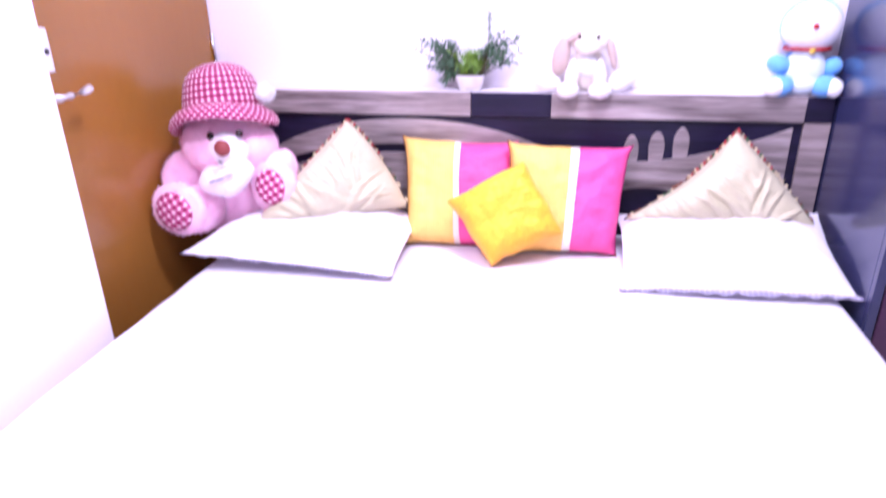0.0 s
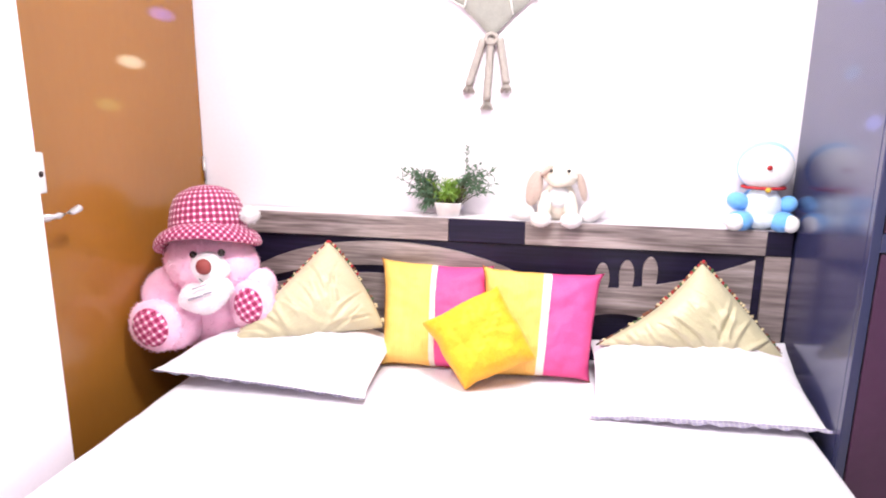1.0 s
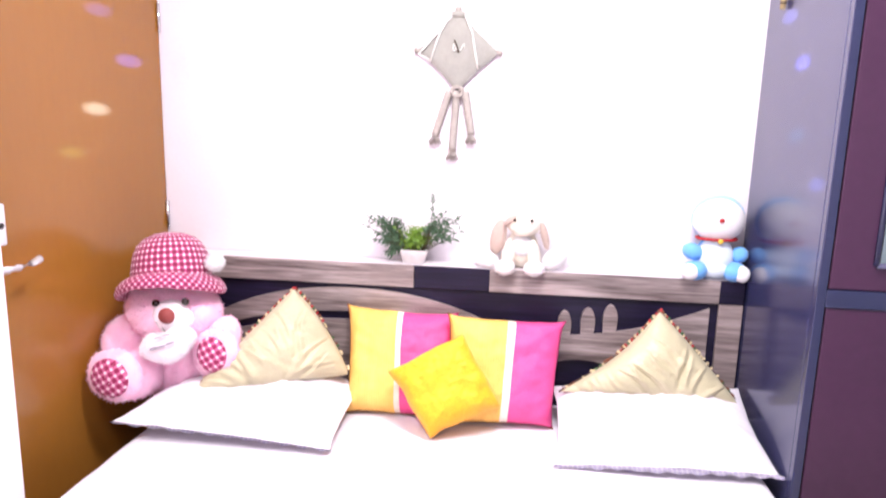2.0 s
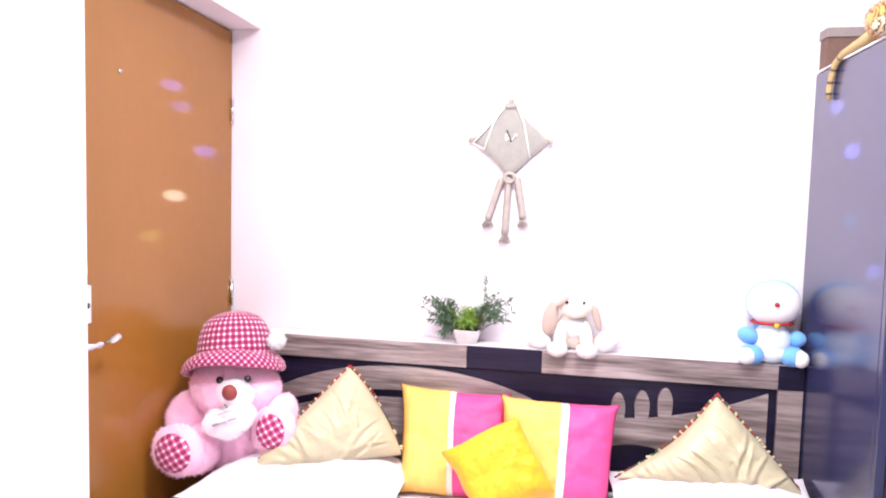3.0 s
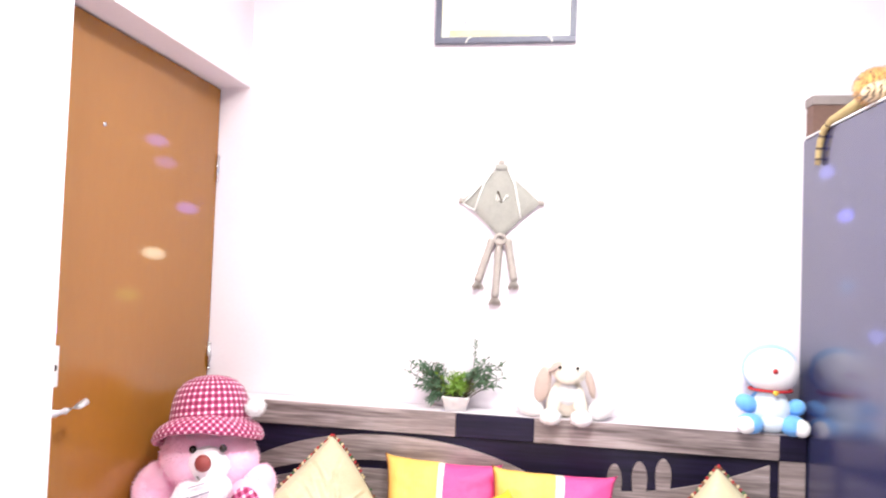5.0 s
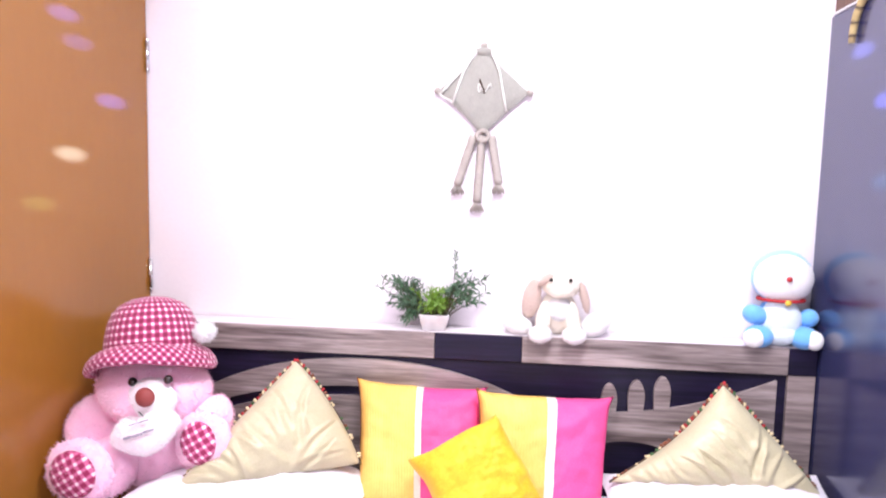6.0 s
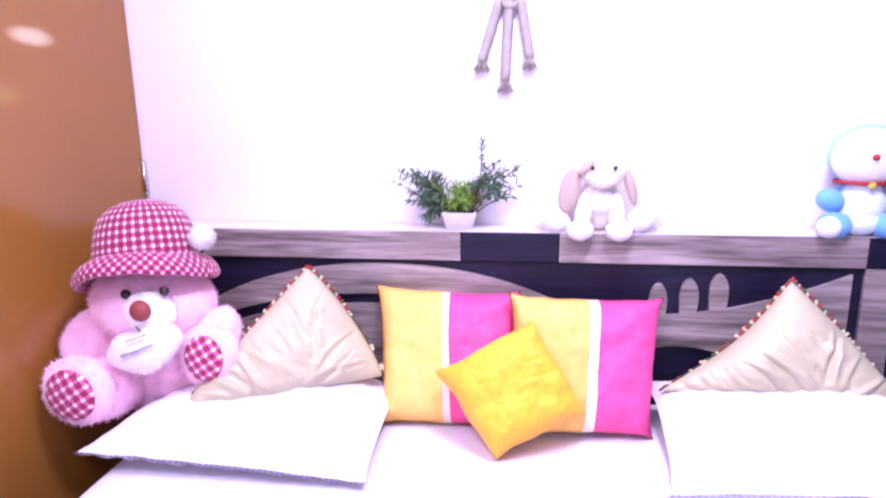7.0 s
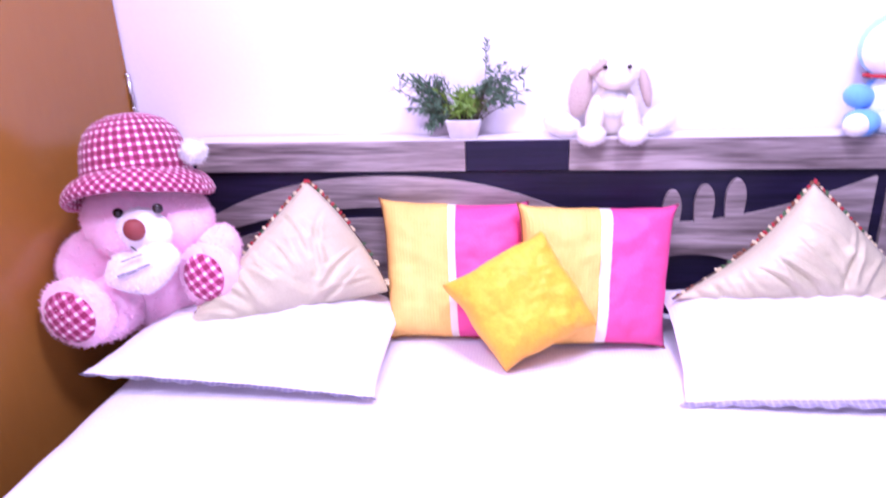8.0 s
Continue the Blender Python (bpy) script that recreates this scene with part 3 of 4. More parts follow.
grid = [[bm.verts.new((x, y, sheet_z(x, y))) for y in ys] for x in xs]
for i in range(nx):
    for j in range(ny):
        bm.faces.new((grid[i][j], grid[i + 1][j], grid[i + 1][j + 1], grid[i][j + 1]))
rim = [grid[0][j] for j in range(ny, -1, -1)] + [grid[i][0] for i in range(1, nx + 1)] + [grid[nx][j] for j in range(1, ny + 1)]
prev = rim
for k, dz in enumerate((0.05, 0.05, 0.05)):
    row = [bm.verts.new(v.co + Vector((0.006 * noise.noise(v.co * 12 + Vector((0, 0, k))), 0.006 * noise.noise(v.co * 11), -dz))) for v in prev]
    for a in range(len(rim) - 1):
        bm.faces.new((prev[a], prev[a + 1], row[a + 1], row[a]))
    prev = row
solo("bed_sheet", bm, SHEET, (0.15, -1.05, 0.401), "smooth white cotton sheet with faint lilac checks", "bed sheet")

# pillows
PIL1 = ((-0.838, -0.612, 0.463), (-0.163, -0.604, 0.424), (-0.155, -0.200, 0.468), (-0.800, -0.230, 0.450))
PIL2 = ((0.500, -0.556, 0.412), (1.122, -0.548, 0.430), (1.118, -0.165, 0.532), (0.502, -0.180, 0.505))
for corners, seed, label in ((PIL1, 2.0, "plump white cotton pillow with pointed corners"), (PIL2, 7.0, "flat white cotton pillow with a wavy hem")):
    pil = thing("pillow", ((corners[0][0] + corners[1][0]) / 2, -0.43, 0.405), label, "pillow", "white bed pillows")
    part("cover", puff(corners, 0.185 if seed < 5 else 0.145, 44, 0.045, 0.009, 7.0, seed, under=0.10, power=0.82), PILLOW, pil)
    for side in ("left", "bottom") if seed < 5 else ("bottom",):
        pts = edge_of(corners, side, 40, 0.05)
        bm = bmesh.new()
        mid = sum((Vector(c) for c in corners), Vector()) / 4
        wide = 0.010 if seed < 5 else 0.024
        rows = []
        for i, p in enumerate(pts):
            out = (p - mid)
            out.z = 0
            out.normalize()
            wav = 0.004 * math.sin(i * 1.9 + seed) + 0.004 * noise.noise(p * 30)
            rows.append([bm.verts.new(p - out * 0.004), bm.verts.new(p + out * wide + Vector((0, 0, wav - 0.004)))])
        for a, b in zip(rows, rows[1:]):
            bm.faces.new((a[0], a[1], b[1], b[0]))
        bmesh.ops.solidify(bm, geom=bm.faces[:], thickness=0.002)
        part("hem", bm, HEM, pil, "wavy lilac-checked hem")


# gold cushions: three-cornered, with a fringe on the two upper edges
def three(a, b, c, thick, n, seed, face, full, hollow):
    """One side of a three-cornered cushion, with soft creases that run in from its edges."""
    a, b, c = Vector(a), Vector(b), Vector(c)
    normal = (b - a).cross(c - a).normalized()
    ex = (b - a).normalized()
    ez = normal.cross(ex)
    mid = (a + b + c) / 3
    dice = random.Random(round(seed * 10) + (1 if face > 0 else 2))
    creases = []
    for k in range(17):
        if k < 12:
            s = 0.08 + 0.068 * k + dice.uniform(-0.02, 0.02)
            root, aim = a.lerp(c, s), (a.lerp(b, min(0.95, 0.16 + s * 0.80 + dice.uniform(-0.05, 0.05))) - a.lerp(c, s))
        else:
            s = dice.uniform(0.15, 0.85)
            root, aim = b.lerp(c, s), (a.lerp(b, 0.62) - b.lerp(c, s))
        reach = aim.length
        aim.normalize()
        creases.append((root + aim * reach * dice.uniform(0.03, 0.30), aim, min(reach * 0.8, dice.uniform(0.08, 0.19)), dice.uniform(0.005, 0.010), dice.uniform(0.006, 0.0125) * dice.choice((1, -1))))
    bm = bmesh.new()
    index = {}
    for i in range(n + 1):
        for j in range(n + 1 - i):
            s, t, u = i / n, j / n, (n - i - j) / n
            flat = a * s + b * t + c * u
            hgt = max(0.0, 27 * s * t * u) ** 0.46
            bow = 0.03 * s * t + hollow * s * u - full * t * u * (1 - s)
            p = flat + (mid - flat) * bow
            q = Vector((s * 5 + seed, t * 5, u * 5))
            w = 0.007 * noise.noise(q * 0.9) + 0.0025 * noise.noise(q * 3.3)
            for root, aim, length, wide, high in creases:
                d = flat - root
                along = d.dot(aim)
                if -0.01 < along < length:
                    bend = 0.012 * math.sin(along * 22 + seed + length * 50)
                    off = (d - aim * along).length * (1 if (d - aim * along).dot(normal.cross(aim)) > 0 else -1) - bend
                    g = off / (wide * (0.5 + along / length))
                    fade = math.sin(math.pi * min(1.0, max(0.0, (along + 0.01) / (length + 0.01)))) ** 0.6
                    w += high * fade * (math.exp(-g * g) - 0.6 * math.exp(-(g - 1.6) ** 2))
            index[i, j] = bm.verts.new(p + normal * face * (hgt * thick / 2 + w * min(1.0, 2.2 * hgt)))
    for i in range(n):
        for j in range(n - i):
            bm.faces.new((index[i, j], index[i + 1, j], index[i, j + 1]))
            if i + j < n - 1:
                bm.faces.new((index[i + 1, j], index[i + 1, j + 1], index[i, j + 1]))
    return bm


def tri_edge(p, q, third, s, bow):
    p, q, third = Vector(p), Vector(q), Vector(third)
    mid = (p + q + third) / 3
    r = p * (1 - s) + q * s
    return r + (mid - r) * bow * s * (1 - s)


pom = bpy.data.meshes.new("tassel")
bm = box(-0.0042, 0.0042, -0.0032, 0.0032, -0.001, 0.0105, 0.0016, 1)
bm.to_mesh(pom)
bm.free()
pom.materials.append(TRIM_CREAM)
poms = [pom]
for m in (TRIM_RED, TRIM_GREEN, TRIM_BROWN):
    poms.append(pom.copy())
    poms[-1].materials[0] = m
rng = random.Random(5)
GOLDS = (((-0.409, -0.200, 0.803), (-0.676, -0.500, 0.492), (-0.188, -0.290, 0.537), 1.7, 0.48, 0.06), ((0.837, -0.183, 0.792), (0.518, -0.270, 0.520), (1.100, -0.268, 0.506), 4.2, 0.12, 0.75))
for top, left, right, seed, full, hollow in GOLDS:
    cush = thing("scatter_cushion", ((left[0] + right[0]) / 2, left[1], left[2]), "three-cornered champagne satin cushion with a coloured tassel fringe", "cushion", "gold cushions")
    bm = three(left, right, top, 0.185, 84, seed, 1, full, hollow)
    join(bm, three(left, right, top, 0.13, 84, seed + 3, -1, full, hollow))
    bmesh.ops.remove_doubles(bm, verts=bm.verts, dist=0.0004)
    part("cover", bm, GOLD, cush)
    mid = (Vector(top) + Vector(left) + Vector(right)) / 3
    for p, q, third, bow in ((left, top, right, hollow), (top, right, left, -full)):
        line = [tri_edge(p, q, third, i / 24, bow) for i in range(25)]
        part("piping", tube(line, 0.0035, 6), SEAM, cush, "dark brown piping")
        count = round((Vector(q) - Vector(p)).length / 0.0098)
        for k in range(count):
            s = (k + 0.5) / count
            low = (1 - s) if q == top else s
            if low > 0.45 and rng.random() < 0.5:
                continue
            at = tri_edge(p, q, third, s, bow)
            out = (at - mid).normalized()
            ob = new("tassel", poms[(1, 3, 0, 1, 2, 0)[k % 6] if low < 0.45 else rng.choice((0, 0, 0, 3, 2))])
            ob.parent = cush
            turn = out.to_track_quat("Z", "Y") @ Euler((rng.gauss(0, 0.25), rng.gauss(0, 0.25), 0)).to_quaternion()
            ob.matrix_basis = Matrix.LocRotScale(at - cush.location, turn, (1, 1, rng.uniform(0.7, 1.15)))

# striped cushions
CUSH_A = ((-0.200, -0.298, 0.402), (0.170, -0.300, 0.398), (0.168, -0.125, 0.730), (-0.240, -0.112, 0.735))
CUSH_B = ((0.140, -0.330, 0.402), (0.504, -0.304, 0.404), (0.538, -0.168, 0.736), (0.136, -0.212, 0.752))
for corners, seed, lo, hi in ((CUSH_A, 1.3, 0.475, 0.525), (CUSH_B, 3.9, 0.505, 0.575)):
    cush = thing("scatter_cushion", ((corners[0][0] + corners[1][0]) / 2, corners[0][1], 0.40), "square yellow and magenta cushion with a white ribbon", "cushion", "striped cushions")
    part("yellow_panel", puff(corners, 0.14, 40, 0.075, 0.008, 6.0, seed, (0.0, lo), ear=4.5), YELLOW, cush, "yellow ribbed cotton panel")
    part("ribbon", puff(corners, 0.144, 40, 0.075, 0.008, 6.0, seed, (lo, hi), ear=4.5), BAND, cush, "white ribbon")
    for side in ("left", "bottom"):
        part("seam", tube(edge_of(corners, side, 30, 0.075, 4.5), 0.0022, 6), RUST, cush, "rust brown stitched seam")
    part("pink_panel", puff(corners, 0.14, 40, 0.075, 0.008, 6.0, seed, (hi, 1.0), ear=4.5), PINK, cush, "magenta cotton panel")
CUSH_Y = ((0.108, -0.458, 0.402), (0.342, -0.372, 0.498), (0.200, -0.306, 0.725), (-0.050, -0.352, 0.585))
cush = thing("small_cushion", (0.11, -0.45, 0.405), "small amber yellow velvet cushion standing on a corner", "cushion")
part("cover", puff(CUSH_Y, 0.165, 44, 0.095, 0.009, 6.0, 8.8, ear=3.0, wobble=0.012, blunt=0.07), AMBER, cush)

# ---- plush toys ----
def plush(name, parent, c, r, turn, cloth, tip=None, rough=0.002, freq=25.0, div=3, dense=0.0, length=0.006, seed=1, label=""):
    """One stuffed piece of a soft toy, with pile where dense (tufts for each square metre) is given."""
    bm = ellipsoid(c, r, turn, rough, freq, div)
    if dense:
        bm.normal_update()
        a, b, d = r
        fuzz(bm, round(dense * 4.19 * (a * b + b * d + d * a)), length, None, seed, 0.0011, 0.65, {0: 1})
    return part(name, bm, [cloth, tip or cloth], parent, label)


# pink bear
bear = thing("plush_bear", (-0.765, -0.310, 0.400), "large pink plush bear with gingham foot pads, sitting against the headboard", "soft toy")
FLUFF = dict(tip=FUR_TIP, rough=0.004, freq=16.0, div=4, dense=30000.0, length=0.0100)
plush("body", bear, (-0.765, -0.310, 0.570), (0.150, 0.130, 0.175), (0, 0, 0), FUR, seed=31, **FLUFF)
bear_head = plush("head", bear, (-0.754, -0.375, 0.755), (0.154, 0.130, 0.110), (0, 6, 0), FUR, seed=32, **FLUFF)
plush("arm", bear, (-0.905, -0.400, 0.650), (0.055, 0.100, 0.082), (20, -25, -15), FUR, seed=33, **FLUFF)
plush("arm", bear, (-0.592, -0.385, 0.668), (0.056, 0.085, 0.070), (20, 25, 15), FUR, seed=34, **FLUFF)
for leg_c, leg_r, leg_turn, foot_c, foot_r, pad_c, pad_r in (
        ((-0.845, -0.440, 0.560), (0.078, 0.130, 0.078), (8, 0, 0), (-0.864, -0.545, 0.584), (0.088, 0.045, 0.086), (-0.862, -0.578, 0.586), (0.062, 0.018, 0.064)),
        ((-0.612, -0.360, 0.600), (0.074, 0.100, 0.076), (-12, 0, 0), (-0.588, -0.430, 0.637), (0.078, 0.042, 0.082), (-0.588, -0.462, 0.640), (0.050, 0.018, 0.060))):
    leg = plush("leg", bear, leg_c, leg_r, leg_turn, FUR, seed=35, **FLUFF)
    plush("foot", leg, foot_c, foot_r, (0, 0, 0), FUR, seed=36, **FLUFF)
    plush("foot_pad", leg, pad_c, pad_r, (0, 0, 0), GINGHAM_PAD, rough=0.0, label="red and pink gingham foot pad")
bm = ellipsoid((-0.700, -0.484, 0.764), (0.066, 0.036, 0.053), (0, 8, 0), 0.002, 20, 3)
join(bm, ellipsoid((-0.702, -0.480, 0.728), (0.042, 0.032, 0.028), (0, 0, 0), 0.002, 20, 3))
fuzz(bm, 900, 0.0075, None, 37, 0.0011, 0.65, {0: 1})
part("muzzle", bm, [FUR_PALE, PALE_TIP], bear_head, "white plush muzzle")
plush("nose", bear_head, (-0.700, -0.520, 0.777), (0.0255, 0.018, 0.0255), (0, 0, 0), NOSE, rough=0.0, label="brown felt nose")
for ex, ez in ((-0.747, 0.808), (-0.650, 0.819)):
    plush("eye", bear_head, (ex, -0.496, ez), (0.012, 0.010, 0.012), (0, 0, 0), EYE_BLACK, rough=0.0, label="black bead eye")
part("mouth", tube([(-0.722, -0.512, 0.735), (-0.702, -0.514, 0.718), (-0.688, -0.510, 0.728)], 0.0016, 6), EYE_BLACK, bear_head)

# its hat
tilt = Matrix.Diagonal((0.9, 0.9, 0.9, 1.0)) @ Euler((radians(-13), radians(-8), 0)).to_matrix().to_4x4()
hat = thing("sun_hat", (-0.752, -0.375, 0.84), "red and pink gingham cloth hat worn by the plush bear", "hat")
prof = [(0.138, 0.0), (0.137, 0.02), (0.133, 0.05), (0.126, 0.085), (0.112, 0.118), (0.088, 0.142), (0.056, 0.157), (0.026, 0.163), (0.002, 0.164)]
part("crown", lathe(prof, (-0.752, -0.385, 0.865), 56, True, tilt), GINGHAM, hat)
brim = [(0.132, 0.014), (0.152, 0.014), (0.172, 0.004), (0.188, -0.014), (0.194, -0.032), (0.189, -0.044), (0.177, -0.045), (0.170, -0.034), (0.155, -0.012), (0.132, 0.0)]
bm = lathe(brim, (-0.758, -0.385, 0.868), 72, True, tilt)
for v in bm.verts:
    v.co.x = -0.754 + (v.co.x + 0.758) * 0.965
    v.co.z += 0.007 * noise.noise(v.co * 14) - 0.030 * ((v.co.x + 0.754) / 0.168) ** 2
part("brim", bm, GINGHAM_BRIM, hat, "rolled gingham brim")
bm = ellipsoid((-0.603, -0.385, 0.924), (0.027, 0.027, 0.027), (0, 0, 0), 0.003, 40, 3)
fuzz(bm, 900, 0.010, None, 9, 0.0012, 0.6)
part("pompom", bm, WHITE_PLUSH, hat, "white fluffy pompom")

# heart cushion in its arms
heart = thing("heart_cushion", (-0.722, -0.49, 0.60), "pale pink plush heart held by the bear", "cushion")
tilt = Euler((radians(-14), radians(-20), 0)).to_matrix().to_4x4()
bm = bmesh.new()
bmesh.ops.create_icosphere(bm, subdivisions=4, radius=1.0)
for v in bm.verts:
    x, y, z = v.co
    cleft = 0.34 * math.exp(-(x / 0.28) ** 2) * max(0.0, z)
    taper = 1.0 - 0.42 * max(0.0, -z) ** 1.4
    v.co = tilt @ Vector((x * 0.098 * taper, y * 0.042, (z - cleft) * 0.059))
    v.co += Vector((-0.708, -0.505, 0.680))
fuzz(bm, 3500, 0.0065, None, 12, 0.0012, 0.7, {0: 1})
part("body", bm, [FUR_PALE, PALE_TIP], heart)
for x0, x1, z, thin in ((-0.012, 0.012, 0.018, 0.0018), (0.016, 0.042, 0.018, 0.0018), (-0.034, -0.014, -0.010, 0.0034), (-0.010, 0.018, -0.011, 0.0030), (0.022, 0.052, -0.009, 0.0026)):
    bm = box(x0, x1, -0.047, -0.042, z - thin, z + thin, 0.0012)
    bmesh.ops.transform(bm, matrix=Matrix.Translation((-0.708, -0.507, 0.688)) @ Euler((radians(-14), radians(-20), 0)).to_matrix().to_4x4(), verts=bm.verts)
    part("writing_bar", bm, INK, heart, "grey stitched line")

# cream rabbit on the ledge
rabbit = thing("plush_rabbit", (0.376, -0.055, 0.888), "cream plush rabbit with drooping tan ears on the headboard", "soft toy")
NAP = dict(rough=0.0015, freq=30.0, dense=32000.0, length=0.006)
plush("body", rabbit, (0.376, -0.055, 0.960), (0.054, 0.042, 0.070), (0, 0, 0), CREAM, seed=41, **NAP)
plush("chest", rabbit, (0.376, -0.084, 0.972), (0.036, 0.026, 0.040), (0, 0, 0), WHITE_PLUSH, seed=42, label="white plush chest", **NAP)
rabbit_head = plush("head", rabbit, (0.378, -0.070, 1.047), (0.060, 0.048, 0.044), (0, 4, 0), CREAM, seed=43, **NAP)
plush("muzzle", rabbit_head, (0.376, -0.105, 1.034), (0.038, 0.026, 0.026), (0, 0, 0), CREAM, seed=44, **NAP)
plush("ear", rabbit_head, (0.292, -0.082, 1.000), (0.028, 0.013, 0.062), (0, 10, 0), TAN_PLUSH, seed=45, label="drooping tan ear", **NAP)
plush("ear_root", rabbit_head, (0.332, -0.098, 1.062), (0.028, 0.014, 0.011), (0, -38, 0), TAN_PLUSH, seed=46, **NAP)
plush("ear", rabbit_head, (0.452, -0.072, 1.008), (0.013, 0.014, 0.050), (0, -14, 0), TAN_PLUSH, seed=47, label="drooping tan ear", **NAP)
for ax, px, lean, fx, fz, fr, tip_up in ((0.330, 0.319, 6, 0.250, 0.919, 0.032, (0, 16, -20)), (0.418, 0.420, -6, 0.490, 0.926, 0.033, (0, -32, 20))):
    arm = plush("front_leg", rabbit, (ax, -0.088, 0.936), (0.023, 0.026, 0.062), (-12, lean, 0), CREAM, seed=48, **NAP)
    plush("paw", arm, (px, -0.128, 0.901), (0.036, 0.036, 0.0255), (0, 0, 0), WHITE_PLUSH, seed=49, label="white plush paw", **NAP)
    plush("hind_foot", rabbit, (fx, -0.068, fz), (0.050, 0.040, fr), tip_up, WHITE_PLUSH, seed=50, label="white plush foot", **NAP)
for ex in (0.347, 0.405):
    plush("eye", rabbit_head, (ex, -0.115, 1.064), (0.006, 0.005, 0.006), (0, 0, 0), EYE_BLACK, rough=0.0, div=2, label="black bead eye")

# blue and white soft toy
toy = thing("plush_toy", (1.022, -0.062, 0.888), "round blue and white soft toy with a red collar", "soft toy")
PLAIN = dict(rough=0.001, freq=30.0)
plush("body", toy, (1.024, -0.058, 0.955), (0.066, 0.044, 0.076), (0, 0, 0), BLUE_PLUSH, **PLAIN)
bm = ellipsoid((1.026, -0.076, 0.965), (0.060, 0.042, 0.066), (0, 0, 0), 0.001, 30, 3)
join(bm, ellipsoid((1.026, -0.084, 0.925), (0.050, 0.038, 0.036), (0, 0, 0), 0.001, 30, 3))
part("belly", bm, ICE_PLUSH, toy, "white plush belly")
toy_head = plush("head", toy, (1.028, -0.058, 1.093), (0.088, 0.050, 0.080), (0, 0, 0), PALE_BLUE, **PLAIN)
plush("face", toy_head, (1.026, -0.079, 1.088), (0.084, 0.054, 0.073), (0, 0, 0), WHITE_PLUSH, label="round white face", **PLAIN)
plush("nose", toy_head, (1.020, -0.134, 1.093), (0.0085, 0.008, 0.0085), (0, 0, 0), RED, rough=0.0, div=2, label="red button nose")
plush("arm", toy, (0.952, -0.078, 0.978), (0.037, 0.030, 0.029), (0, 22, 0), BLUE_PLUSH, **PLAIN)
plush("arm", toy, (1.102, -0.078, 0.974), (0.030, 0.030, 0.027), (0, -8, 0), BLUE_PLUSH, **PLAIN)
for lx, fx, wide in ((0.958, 0.936, 0.030), (1.086, 1.104, 0.026)):
    leg = plush("leg", toy, (lx, -0.100, 0.918), (0.041, 0.040, 0.0335), (0, 0, 0), BLUE_PLUSH, **PLAIN)
    plush("foot", leg, (fx, -0.125, 0.916), (wide, 0.022, 0.028), (0, 0, 0), WHITE_PLUSH, label="white plush foot", **PLAIN)
ring = [(1.026 + 0.064 * math.cos(a), -0.070 + 0.048 * math.sin(a), 1.026) for a in [2 * math.pi * k / 32 for k in range(33)]]
collar = part("collar", tube(ring, 0.0050, 8), RED, toy, "thin red collar")
plush("bell", collar, (1.026, -0.122, 1.022), (0.0095, 0.006, 0.0085), (0, 0, 0), YELLOW_FELT, rough=0.0, div=2, label="small yellow bell")

# ---- pot plant ----
plant = thing("pot_plant", (-0.006, -0.062, HT), "artificial fern in a small white square pot on the headboard", "plant")
bm = bmesh.new()
ring = []
for hw, z in ((0.035, HT), (0.046, 0.935), (0.046, 0.939), (0.041, 0.939), (0.039, 0.925)):
    ring.append([bm.verts.new((-0.006 + sx * hw, -0.060 + sy * hw * 0.85, z)) for sx, sy in ((-1, -1), (1, -1), (1, 1), (-1, 1))])
for a, b in zip(ring, ring[1:]):
    for k in range(4):
        bm.faces.new((a[k], a[(k + 1) % 4], b[(k + 1) % 4], b[k]))
bm.faces.new(ring[0][::-1])
bmesh.ops.bevel(bm, geom=[e for e in bm.edges], offset=0.002, segments=2, affect="EDGES")
part("pot", bm, CERAMIC, plant, "white square ceramic pot")
part("moss", ellipsoid((-0.006, -0.060, 0.926), (0.037, 0.031, 0.010), rough=0.002, freq=60), SOIL, plant)
rng = random.Random(21)


def leaf_blade(bm, p, d, ln, wd):
    d = d.normalized()
    side = d.cross(Vector((rng.gauss(0, 1), rng.gauss(0, 1), rng.gauss(0, 1)))).normalized()
    up = side.cross(d) * wd * 0.3
    a, b1, b2, c1, c2, t = p, p + d * ln * 0.35 + side * wd - up, p + d * ln * 0.35 - side * wd - up, p + d * ln * 0.7 + side * wd * 0.7, p + d * ln * 0.7 - side * wd * 0.7, p + d * ln - Vector((0, 0, ln * 0.12))
    m1, m2 = p + d * ln * 0.35, p + d * ln * 0.7
    va, v1, v2, v3, v4, vt, vm, vn = (bm.verts.new(q) for q in (a, b1, b2, c1, c2, t, m1, m2))
    for f in ((va, v1, vm), (va, vm, v2), (v1, v3, vn, vm), (vm, vn, v4, v2), (v3, vt, vn), (vn, vt, v4)):
        bm.faces.new(f)


